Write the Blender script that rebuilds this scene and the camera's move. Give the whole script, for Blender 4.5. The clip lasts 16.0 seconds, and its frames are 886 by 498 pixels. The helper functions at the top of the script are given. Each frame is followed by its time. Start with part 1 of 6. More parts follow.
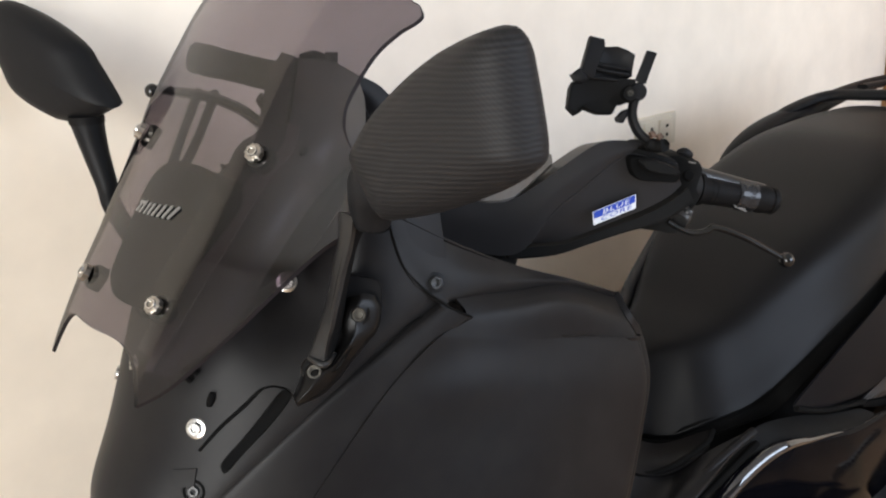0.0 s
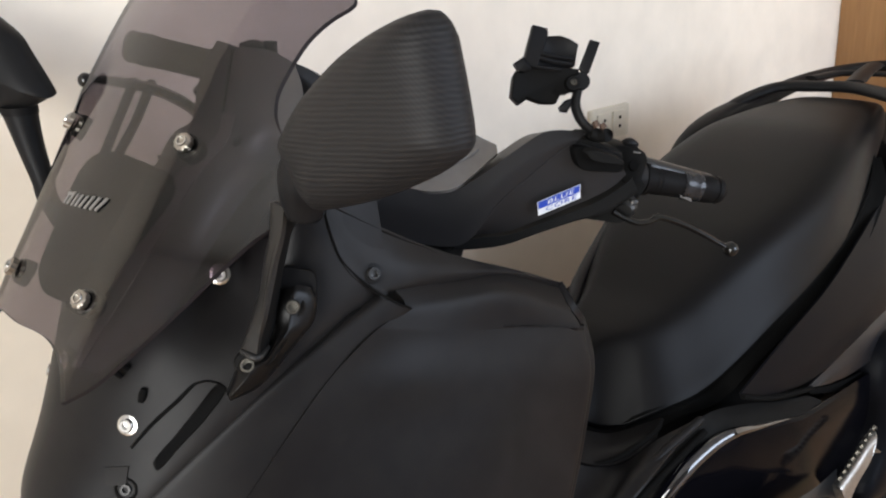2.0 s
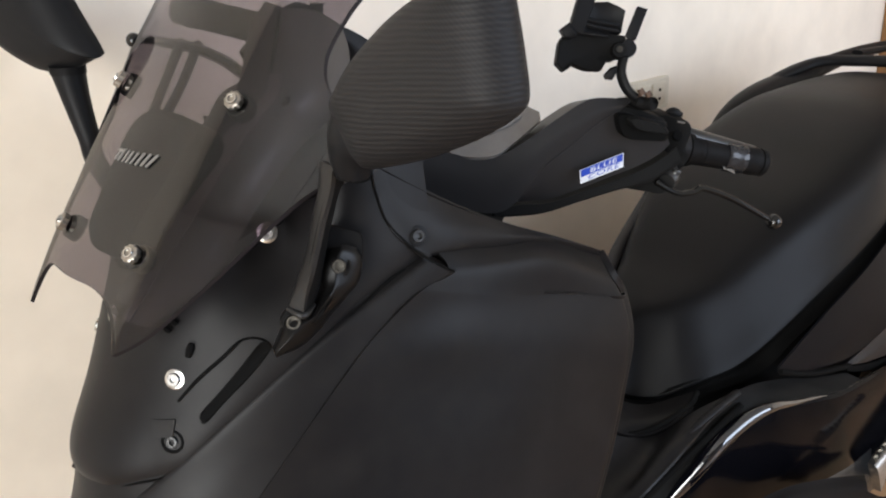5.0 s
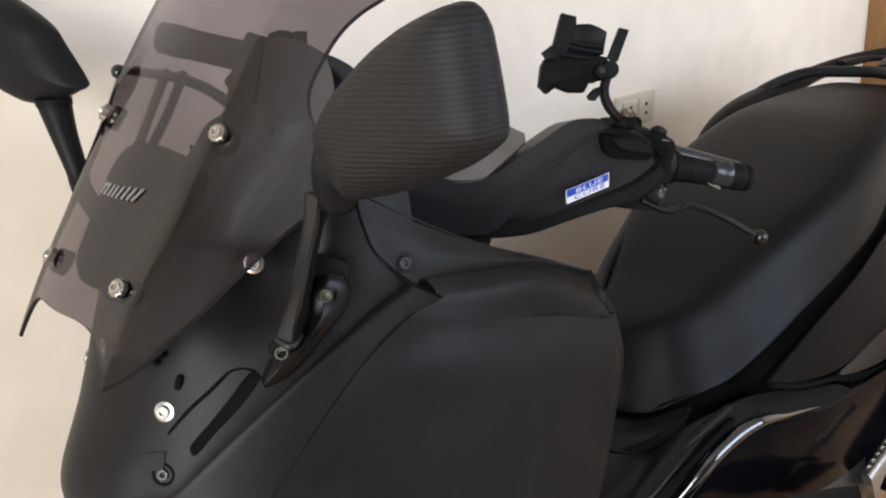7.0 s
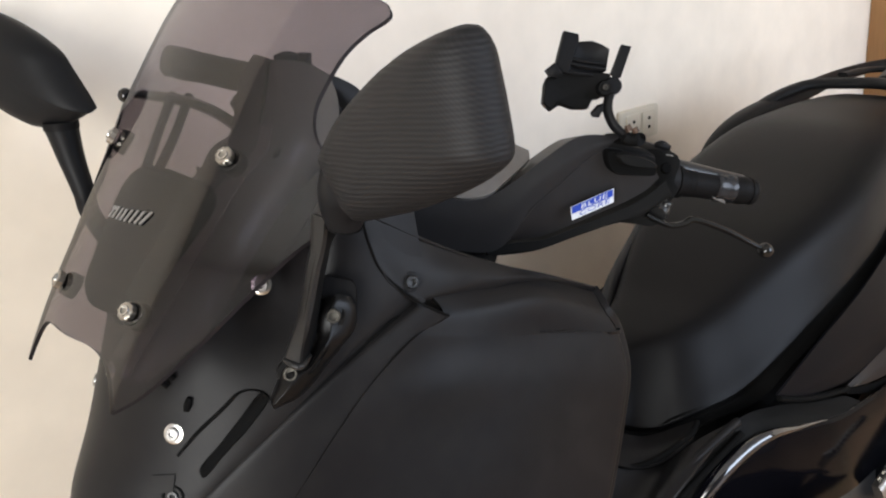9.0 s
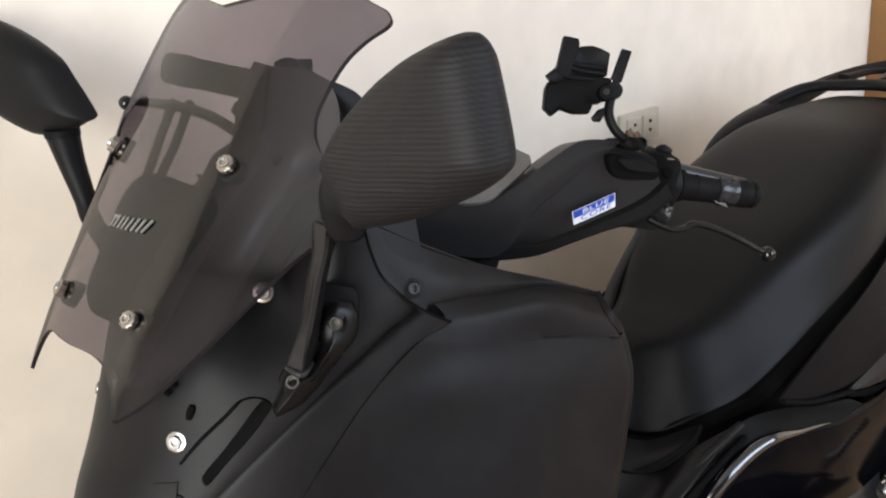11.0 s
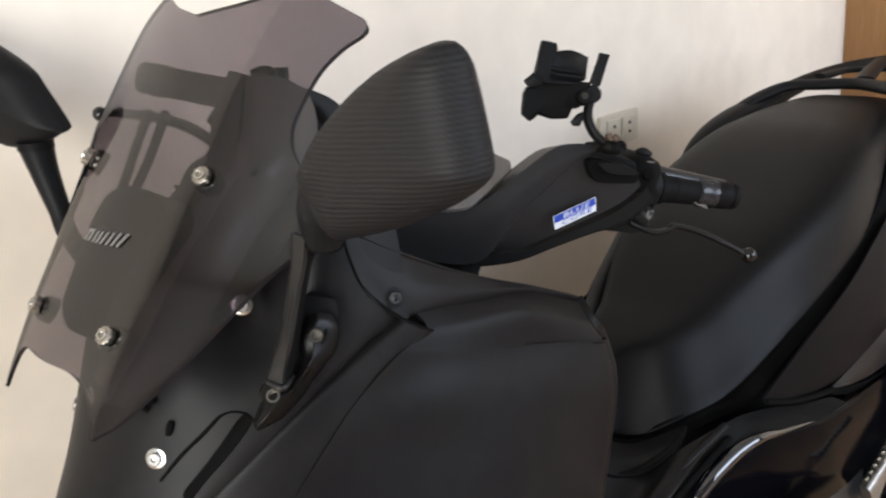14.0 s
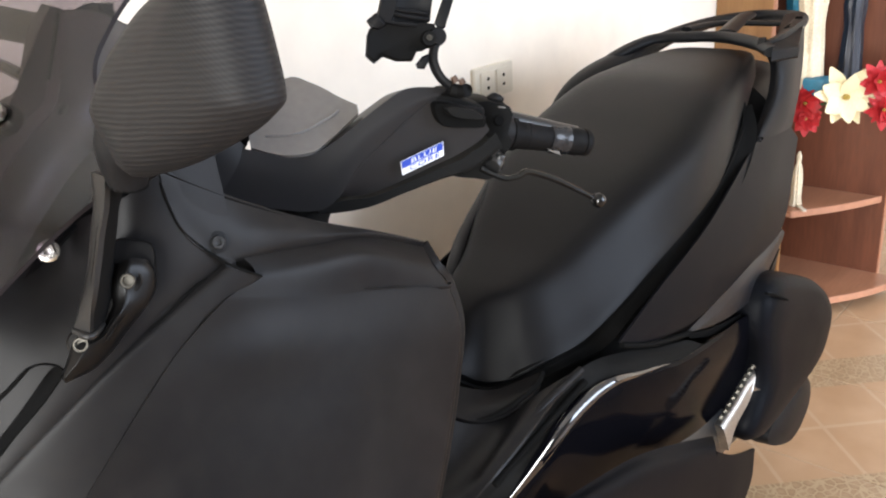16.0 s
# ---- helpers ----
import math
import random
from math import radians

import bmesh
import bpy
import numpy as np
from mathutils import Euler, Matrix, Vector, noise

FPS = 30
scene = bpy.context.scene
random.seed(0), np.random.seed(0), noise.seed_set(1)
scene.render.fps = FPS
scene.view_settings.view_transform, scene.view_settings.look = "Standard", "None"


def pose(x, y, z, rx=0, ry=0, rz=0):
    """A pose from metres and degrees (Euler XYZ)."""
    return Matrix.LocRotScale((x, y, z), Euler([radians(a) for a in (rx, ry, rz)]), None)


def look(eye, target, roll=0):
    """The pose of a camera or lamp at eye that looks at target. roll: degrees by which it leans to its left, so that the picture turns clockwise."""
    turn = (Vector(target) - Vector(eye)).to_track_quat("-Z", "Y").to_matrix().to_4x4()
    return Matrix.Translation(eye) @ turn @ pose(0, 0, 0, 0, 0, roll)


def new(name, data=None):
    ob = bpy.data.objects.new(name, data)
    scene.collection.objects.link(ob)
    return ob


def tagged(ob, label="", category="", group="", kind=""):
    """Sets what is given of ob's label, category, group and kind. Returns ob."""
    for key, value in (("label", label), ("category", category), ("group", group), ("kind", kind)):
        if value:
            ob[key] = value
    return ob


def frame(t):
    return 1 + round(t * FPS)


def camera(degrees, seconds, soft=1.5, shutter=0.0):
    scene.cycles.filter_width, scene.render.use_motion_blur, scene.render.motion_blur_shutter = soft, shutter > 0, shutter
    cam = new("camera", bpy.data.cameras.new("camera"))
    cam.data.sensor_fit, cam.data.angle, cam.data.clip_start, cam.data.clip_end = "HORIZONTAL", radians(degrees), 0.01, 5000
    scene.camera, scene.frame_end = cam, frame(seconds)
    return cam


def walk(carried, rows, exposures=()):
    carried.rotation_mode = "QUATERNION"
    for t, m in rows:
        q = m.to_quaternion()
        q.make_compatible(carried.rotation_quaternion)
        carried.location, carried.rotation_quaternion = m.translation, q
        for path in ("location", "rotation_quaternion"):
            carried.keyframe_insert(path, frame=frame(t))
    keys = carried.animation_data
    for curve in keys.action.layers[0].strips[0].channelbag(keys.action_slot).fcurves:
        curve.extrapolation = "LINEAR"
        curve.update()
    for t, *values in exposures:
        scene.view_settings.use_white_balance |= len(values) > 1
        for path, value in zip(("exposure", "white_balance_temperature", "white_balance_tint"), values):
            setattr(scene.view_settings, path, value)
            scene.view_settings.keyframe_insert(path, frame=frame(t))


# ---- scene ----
cam = camera(53.0, 16.0, 2.1, 0.5)
# seconds, eye in metres, turn in degrees; x ahead of the scooter, y to its left, z up
PATH = [
    (0.0, 0.6892, 0.6539, 1.21, 72.0, 2.5, 138.0),
    (0.5, 0.6846, 0.658, 1.2094, 72.0, 2.81, 137.18),
    (1.0, 0.6734, 0.6632, 1.2048, 71.75, 3.03, 136.05),
    (1.5, 0.6693, 0.6661, 1.2085, 71.52, 2.53, 135.83),
    (2.0, 0.669, 0.6633, 1.2041, 71.51, 2.2, 135.73),
    (2.5, 0.6757, 0.6659, 1.203, 71.01, 1.89, 136.42),
    (3.0, 0.6762, 0.6643, 1.1961, 70.18, 1.93, 137.02),
    (3.5, 0.6791, 0.6605, 1.1944, 69.94, 1.68, 137.78),
    (6.0, 0.6815, 0.6578, 1.2011, 70.15, 1.8, 137.87),
    (6.5, 0.6792, 0.6604, 1.2048, 70.61, 2.37, 137.31),
    (7.0, 0.6766, 0.6618, 1.2072, 70.75, 2.77, 137.05),
    (7.5, 0.673, 0.6661, 1.2085, 70.92, 3.28, 136.57),
    (8.0, 0.6736, 0.6663, 1.2102, 71.31, 3.4, 136.47),
    (8.5, 0.6774, 0.6655, 1.2104, 71.38, 3.33, 137.04),
    (9.0, 0.6784, 0.662, 1.2114, 71.68, 3.56, 137.1),
    (9.5, 0.6773, 0.6651, 1.2138, 72.0, 4.01, 136.91),
    (12.0, 0.6772, 0.6565, 1.2141, 71.77, 3.76, 137.36),
    (12.5, 0.6802, 0.6545, 1.2156, 71.8, 3.87, 137.6),
    (13.0, 0.6835, 0.6523, 1.2139, 71.89, 4.04, 137.77),
    (13.5, 0.6814, 0.6514, 1.2174, 71.65, 4.01, 137.59),
    (14.0, 0.6711, 0.6572, 1.2165, 71.91, 4.49, 135.73),
    (14.5, 0.6517, 0.6703, 1.2166, 71.84, 5.06, 133.24),
    (15.0, 0.6377, 0.6804, 1.2096, 71.39, 4.65, 131.05),
    (15.5, 0.6249, 0.6929, 1.1971, 69.83, 3.95, 129.91),
    (16.0, 0.6249, 0.6923, 1.1924, 69.05, 3.19, 129.67),
]
walk(cam, [(t, pose(*p)) for t, *p in PATH], [(0.0, 0.06), (1.0, 0.0), (3.5, 0.06), (13.5, 0.03), (14.5, -0.05), (15.0, 0.0), (15.5, 0.32), (16.0, 0.66)])

# ---- light ----
world = bpy.data.worlds.new("world")
scene.world = world
world.use_nodes = True
wn = world.node_tree
sky = wn.nodes.new("ShaderNodeTexSky")
sky.sky_type, sky.sun_disc, sky.sun_elevation, sky.sun_rotation = "NISHITA", False, radians(48), radians(60)
wn.links.new(sky.outputs[0], wn.nodes["Background"].inputs[0])
wn.nodes["Background"].inputs[1].default_value = 0.12


def window_light(name, m, sx, sy, watts, colour):
    """Daylight that comes in through an opening."""
    d = bpy.data.lights.new(name, "AREA")
    d.shape, d.size, d.size_y, d.energy, d.color = "RECTANGLE", sx, sy, watts, colour
    ob = new(name, d)
    ob.matrix_world = m
    return ob


LIT = (0.89, 1.0, 1.20)
window_light("door_light", look((-1.3, 3.87, 1.75), (-0.9, 0, 0.9)), 2.6, 2.0, 116, LIT)
window_light("window_light", look((3.17, 1.7, 1.15), (0, 1.2, 0.95)), 1.2, 2.0, 165, (0.975, 0.98, 0.97))
scene.view_settings.exposure = 0.0


# ---- materials ----
def material(name, base, rough=0.5, metal=0.0, vary=0.12, scale=30.0, bump=0.0, bump_scale=400.0, coat=0.0, spec=0.5, stain=None, rough_vary=0.1, dust=None):
    """Principled surface with two scales of variation in colour and gloss, and fine relief."""
    m = bpy.data.materials.new(name)
    m.use_nodes = True
    n, l = m.node_tree.nodes, m.node_tree.links
    p = n["Principled BSDF"]
    p.inputs["Metallic"].default_value = metal
    p.inputs["Coat Weight"].default_value = coat
    p.inputs["Specular IOR Level"].default_value = spec
    tc = n.new("ShaderNodeTexCoord")
    big, fine = n.new("ShaderNodeTexNoise"), n.new("ShaderNodeTexNoise")
    big.inputs["Scale"].default_value, big.inputs["Detail"].default_value = scale * 0.2, 6
    fine.inputs["Scale"].default_value, fine.inputs["Detail"].default_value = scale * 4, 4
    for q in (big, fine):
        l.new(tc.outputs["Object"], q.inputs["Vector"])
    add = n.new("ShaderNodeMath")
    add.operation = "ADD"
    l.new(big.outputs[0], add.inputs[0]), l.new(fine.outputs[0], add.inputs[1])
    span = n.new("ShaderNodeMapRange")
    span.inputs["From Min"].default_value, span.inputs["From Max"].default_value = 0.6, 1.4
    l.new(add.outputs[0], span.inputs["Value"])
    mix = n.new("ShaderNodeMix")
    mix.data_type = "RGBA"
    lo = tuple(c * (1 - vary) for c in base)
    hi = stain or tuple(min(1, c * (1 + vary)) for c in base)
    mix.inputs["A"].default_value, mix.inputs["B"].default_value = (*lo, 1), (*hi, 1)
    l.new(span.outputs[0], mix.inputs["Factor"])
    colour = mix.outputs["Result"]
    if dust:
        dn, dm, dx = n.new("ShaderNodeTexNoise"), n.new("ShaderNodeMapRange"), n.new("ShaderNodeMix")
        dn.inputs["Scale"].default_value, dn.inputs["Detail"].default_value, dn.inputs["Distortion"].default_value = 7, 9, 1.2
        dm.inputs["From Min"].default_value, dm.inputs["From Max"].default_value, dm.inputs["To Max"].default_value = 0.50, 0.80, 0.6
        dx.data_type = "RGBA"
        dx.inputs["B"].default_value = (*dust, 1)
        l.new(tc.outputs["Object"], dn.inputs["Vector"]), l.new(dn.outputs[0], dm.inputs["Value"])
        l.new(dm.outputs[0], dx.inputs["Factor"]), l.new(colour, dx.inputs["A"])
        colour = dx.outputs["Result"]
    l.new(colour, p.inputs["Base Color"])
    rr = n.new("ShaderNodeMapRange")
    rr.inputs["To Min"].default_value, rr.inputs["To Max"].default_value = max(0.02, rough - rough_vary * rough), min(1, rough + rough_vary * rough)
    l.new(big.outputs[0], rr.inputs["Value"])
    l.new(rr.outputs[0], p.inputs["Roughness"])
    if bump:
        g, b = n.new("ShaderNodeTexNoise"), n.new("ShaderNodeBump")
        g.inputs["Scale"].default_value, g.inputs["Detail"].default_value = bump_scale, 3
        b.inputs["Strength"].default_value, b.inputs["Distance"].default_value = bump, 0.001
        l.new(tc.outputs["Object"], g.inputs["Vector"])
        l.new(g.outputs[0], b.inputs["Height"]), l.new(b.outputs[0], p.inputs["Normal"])
    return m


M_MATTE = material("matte_black_paint", (0.0052, 0.0049, 0.0060), 0.42, bump=0.05, bump_scale=900, vary=0.2, spec=0.13, scale=14, stain=(0.0085, 0.0082, 0.0082), rough_vary=0.3, dust=(0.0142, 0.0132, 0.0130))
M_PLASTIC = material("black_plastic", (0.0052, 0.0054, 0.0062), 0.50, bump=0.06, bump_scale=1500, spec=0.14)
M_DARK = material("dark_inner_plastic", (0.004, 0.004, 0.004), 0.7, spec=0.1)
M_SATIN = material("satin_grey_paint", (0.008, 0.008, 0.0098), 0.42, spec=0.2)
M_GREY = material("grey_textured_plastic", (0.145, 0.137, 0.130), 0.6, bump=0.1, bump_scale=1500, spec=0.35)
M_WING = material("dark_grey_inner_plastic", (0.050, 0.0467, 0.0455), 0.38, spec=0.5, scale=60, vary=0.08)
M_SIDE = material("fine_grained_black_plastic", (0.0030, 0.0034, 0.0048), 0.46, bump=0.06, bump_scale=1500, spec=0.05)
M_COVER = material("grained_black_plastic", (0.0130, 0.0126, 0.0134), 0.46, bump=0.05, bump_scale=1500, spec=0.2, scale=14)
M_RESIDUE = material("tape_residue", (0.0075, 0.0072, 0.0074), 0.42, spec=0.15)
M_BRACKET = material("worn_black_plastic", (0.0042, 0.0040, 0.0040), 0.34, spec=0.16, vary=0.3, scale=40)
M_RUBBER = material("black_rubber", (0.0045, 0.0043, 0.0045), 0.60, bump=0.1, bump_scale=700, spec=0.09)
M_GLOSS = material("gloss_black_paint", (0.0022, 0.0022, 0.0032), 0.11, spec=0.018, vary=0.05)
M_RIDGE = material("gloss_black_ridge", (0.0022, 0.0022, 0.0035), 0.05, spec=0.9, coat=0.6, vary=0.05, bump=0.15, bump_scale=60)
M_SEAT = material("black_vinyl", (0.0038, 0.0037, 0.0041), 0.44, bump=0.12, bump_scale=1200, spec=0.115, scale=20)
M_METAL = material("black_metal", (0.012, 0.012, 0.012), 0.3, bump=0.1, spec=0.5)
M_LEVER = material("gloss_black_metal", (0.0035, 0.0035, 0.0035), 0.16, bump=0.05, spec=0.40)
M_STEM = material("satin_black_metal", (0.010, 0.0097, 0.0095), 0.40, spec=0.28)
M_STEEL = material("dull_steel", (0.30, 0.28, 0.25), 0.35, 1.0, vary=0.25)
M_OLDSTEEL = material("aged_steel", (0.085, 0.080, 0.070), 0.4, 1.0, vary=0.3)
M_RUST = material("rusty_steel", (0.06, 0.034, 0.022), 0.6, 0.3, vary=0.5, scale=120)
M_ALU = material("dull_aluminium", (0.42, 0.41, 0.39), 0.38, 1.0, vary=0.25, scale=60)
M_CHROME = material("chrome", (0.44, 0.44, 0.43), 0.24, 1.0, vary=0.05)
M_GLASS_MIRROR = material("mirror_glass", (0.85, 0.85, 0.86), 0.02, 1.0, vary=0.01)
M_WALL = material("cream_wall_paint", (0.77, 0.69, 0.585), 0.8, scale=3.0, vary=0.10, bump=0.25, bump_scale=45)
M_PALE = material("pale_wall_paint", (0.66, 0.65, 0.63), 0.8, scale=3, vary=0.06)
# dark paint of an unseen wall, picked to keep reflections low
M_DIM = material("dim_unseen_wall_paint", (0.11, 0.11, 0.115), 0.8, scale=3, vary=0.1)
M_CEIL = material("white_ceiling_paint", (0.46, 0.46, 0.46), 0.8, scale=5, vary=0.04)
M_WOOD = material("red_brown_wood", (0.20, 0.075, 0.040), 0.35, scale=10, vary=0.22)
M_WOODEDGE = material("light_wood_edge", (0.42, 0.20, 0.12), 0.4, scale=12, vary=0.15)
M_WOODSIDE = material("tan_wood_side", (0.27, 0.135, 0.045), 0.45, scale=8, vary=0.18)
M_IVORY = material("ivory_plastic", (0.57, 0.52, 0.42), 0.4, vary=0.06)
# near-black colour; in holes, grooves and gaps it stands in for their shade
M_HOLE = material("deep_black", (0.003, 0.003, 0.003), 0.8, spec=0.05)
M_BLUE = material("blue_sticker", (0.010, 0.040, 0.30), 0.3, vary=0.06)
M_WHITE = material("white_sticker", (0.52, 0.54, 0.58), 0.3, vary=0.04)
M_SILVERPRINT = material("grey_print", (0.13, 0.125, 0.12), 0.5, vary=0.2, scale=200)
M_TAPE = material("clear_tape", (0.014, 0.014, 0.015), 0.20, vary=0.6, scale=60, bump=0.6, bump_scale=120, spec=0.3)
M_FLAP = material("white_tape", (0.13, 0.13, 0.13), 0.25, vary=0.3, scale=60)
M_CREAM = material("cream_plaster", (0.66, 0.56, 0.40), 0.5, vary=0.30, scale=40)
M_TEAL = material("teal_cloth_paint", (0.02, 0.15, 0.24), 0.5, vary=0.2, scale=40)
M_NAVY = material("dark_navy_paint", (0.012, 0.014, 0.022), 0.45, vary=0.3, scale=40)
M_RED = material("red_silk_petals", (0.42, 0.015, 0.02), 0.6, vary=0.3, scale=60)
M_PETAL = material("ivory_silk_petals", (0.74, 0.64, 0.40), 0.6, vary=0.2, scale=60)
M_YELLOW = material("yellow_flower_heart", (0.38, 0.27, 0.06), 0.6, vary=0.3, scale=90)
M_LEAF = material("green_silk_leaf", (0.04, 0.09, 0.03), 0.6, vary=0.3)
M_FRAME = material("white_window_frame", (0.72, 0.72, 0.70), 0.4, vary=0.04)


def node_mix(n, l, fac, a, b):
    m = n.new("ShaderNodeMix")
    m.data_type = "RGBA"
    for key, v in (("Factor", fac), ("A", a), ("B", b)):
        if isinstance(v, tuple):
            m.inputs[key].default_value = (*v, 1)
        else:
            l.new(v, m.inputs[key])
    return m.outputs["Result"]


def node_math(n, l, op, a, b=0.0):
    m = n.new("ShaderNodeMath")
    m.operation = op
    for k, v in enumerate((a, b)):
        if isinstance(v, (int, float)):
            m.inputs[k].default_value = v
        else:
            l.new(v, m.inputs[k])
    return m.outputs[0]


def carbon_material():
    """Ribbed carbon-look film: rows of fine ridges, each woven of short slanted strands."""
    m = bpy.data.materials.new("carbon_film")
    m.use_nodes = True
    n, l = m.node_tree.nodes, m.node_tree.links
    p = n["Principled BSDF"]
    tc, sep = n.new("ShaderNodeTexCoord"), n.new("ShaderNodeSeparateXYZ")
    no = n.new("ShaderNodeTexNoise")
    no.inputs["Scale"].default_value = 14
    l.new(tc.outputs["Object"], sep.inputs[0]), l.new(tc.outputs["Object"], no.inputs["Vector"])
    bend = node_math(n, l, "MULTIPLY", no.outputs[0], 0.006)
    slope = node_math(n, l, "MULTIPLY", sep.outputs["Y"], -0.10)
    h = node_math(n, l, "ADD", node_math(n, l, "ADD", sep.outputs["Z"], slope), bend)
    rib = node_math(n, l, "SINE", node_math(n, l, "MULTIPLY", h, math.tau / 0.0033))
    y = node_math(n, l, "ADD", sep.outputs["Y"], node_math(n, l, "MULTIPLY", h, 0.9))
    strand = node_math(n, l, "SINE", node_math(n, l, "MULTIPLY", y, math.tau / 0.0027))
    mixed = node_math(n, l, "ADD", rib, node_math(n, l, "MULTIPLY", strand, 0.55))
    r = n.new("ShaderNodeMapRange")
    r.inputs["From Min"].default_value, r.inputs["From Max"].default_value = -1.5, 1.5
    l.new(mixed, r.inputs["Value"])
    l.new(node_mix(n, l, r.outputs[0], (0.0076, 0.0074, 0.0080), (0.0165, 0.0160, 0.0165)), p.inputs["Base Color"])
    b = n.new("ShaderNodeBump")
    b.inputs["Strength"].default_value, b.inputs["Distance"].default_value = 0.32, 0.0004
    l.new(rib, b.inputs["Height"]), l.new(b.outputs[0], p.inputs["Normal"])
    p.inputs["Roughness"].default_value, p.inputs["Specular IOR Level"].default_value = 0.58, 0.16
    return m


M_CARBON = carbon_material()


def wood_material(name, a, b, along):
    """Straight-grained veneer."""
    m = bpy.data.materials.new(name)
    m.use_nodes = True
    n, l = m.node_tree.nodes, m.node_tree.links
    p = n["Principled BSDF"]
    tc, mp = n.new("ShaderNodeTexCoord"), n.new("ShaderNodeMapping")
    mp.inputs["Scale"].default_value = along
    l.new(tc.outputs["Object"], mp.inputs[0])
    no, fi = n.new("ShaderNodeTexNoise"), n.new("ShaderNodeTexNoise")
    no.inputs["Scale"].default_value, no.inputs["Detail"].default_value = 5, 8
    fi.inputs["Scale"].default_value = 30
    l.new(mp.outputs[0], no.inputs["Vector"]), l.new(mp.outputs[0], fi.inputs["Vector"])
    f = node_math(n, l, "SUBTRACT", node_math(n, l, "ADD", no.outputs[0], node_math(n, l, "MULTIPLY", fi.outputs[0], 0.5)), 0.25)
    l.new(node_mix(n, l, f, a, b), p.inputs["Base Color"])
    p.inputs["Roughness"].default_value = 0.35
    return m


M_WOOD = wood_material("red_brown_veneer", (0.10, 0.030, 0.016), (0.30, 0.115, 0.060), (3, 3, 0.4))
# red-brown veneer darkened to carry the shade inside the shelf
M_SHADED = wood_material("shaded_brown_veneer", (0.060, 0.018, 0.010), (0.20, 0.072, 0.038), (3, 3, 0.4))
M_BOARD = wood_material("brown_board_veneer", (0.20, 0.085, 0.045), (0.40, 0.19, 0.11), (0.5, 4, 4))
M_WOODSIDE = wood_material("tan_side_veneer", (0.17, 0.075, 0.022), (0.36, 0.19, 0.07), (4, 4, 0.3))


def tile_material():
    """Glazed tile with diagonal bands of printed pebbles and plain tan stone between them."""
    m = bpy.data.materials.new("printed_floor_tile")
    m.use_nodes = True
    n, l = m.node_tree.nodes, m.node_tree.links
    p = n["Principled BSDF"]
    geo, sep = n.new("ShaderNodeNewGeometry"), n.new("ShaderNodeSeparateXYZ")
    l.new(geo.outputs["Position"], sep.inputs[0])
    d = node_math(n, l, "ADD", sep.outputs["X"], sep.outputs["Y"])
    e = node_math(n, l, "SUBTRACT", sep.outputs["X"], sep.outputs["Y"])
    f = node_math(n, l, "FRACT", node_math(n, l, "DIVIDE", node_math(n, l, "ADD", d, 20.457), 0.70))
    band = node_math(n, l, "LESS_THAN", f, 0.267)
    vo = n.new("ShaderNodeTexVoronoi")
    vo.feature, vo.inputs["Scale"].default_value = "DISTANCE_TO_EDGE", 52
    l.new(geo.outputs["Position"], vo.inputs["Vector"])
    peb = node_math(n, l, "GREATER_THAN", vo.outputs["Distance"], 0.085)
    cell = n.new("ShaderNodeTexVoronoi")
    cell.inputs["Scale"].default_value = 52
    l.new(geo.outputs["Position"], cell.inputs["Vector"])
    no = n.new("ShaderNodeTexNoise")
    no.inputs["Scale"].default_value, no.inputs["Detail"].default_value = 9, 8
    l.new(geo.outputs["Position"], no.inputs["Vector"])
    stone = node_mix(n, l, no.outputs[0], (0.30, 0.17, 0.085), (0.47, 0.31, 0.19))
    g = node_math(n, l, "FRACT", node_math(n, l, "DIVIDE", node_math(n, l, "ADD", e, 20.3), 0.265))
    line = node_math(n, l, "LESS_THAN", g, 0.05)
    f2 = node_math(n, l, "ABSOLUTE", node_math(n, l, "SUBTRACT", f, 0.62))
    line2 = node_math(n, l, "LESS_THAN", f2, 0.012)
    seam = node_math(n, l, "MAXIMUM", line, line2)
    plain = node_mix(n, l, node_math(n, l, "MULTIPLY", seam, 0.5), stone, (0.46, 0.34, 0.23))
    pebble = node_mix(n, l, cell.outputs["Distance"], (0.33, 0.22, 0.13), (0.22, 0.14, 0.075))
    bandc = node_mix(n, l, peb, (0.37, 0.27, 0.165), pebble)
    l.new(node_mix(n, l, band, plain, bandc), p.inputs["Base Color"])
    p.inputs["Roughness"].default_value = 0.3
    bp = n.new("ShaderNodeBump")
    bp.inputs["Strength"].default_value, bp.inputs["Distance"].default_value = 0.3, 0.0008
    l.new(node_math(n, l, "MULTIPLY", band, vo.outputs["Distance"]), bp.inputs["Height"]), l.new(bp.outputs[0], p.inputs["Normal"])
    return m


M_TILE = tile_material()
M_GROUT = material("tan_grout", (0.36, 0.27, 0.18), 0.8, vary=0.2)


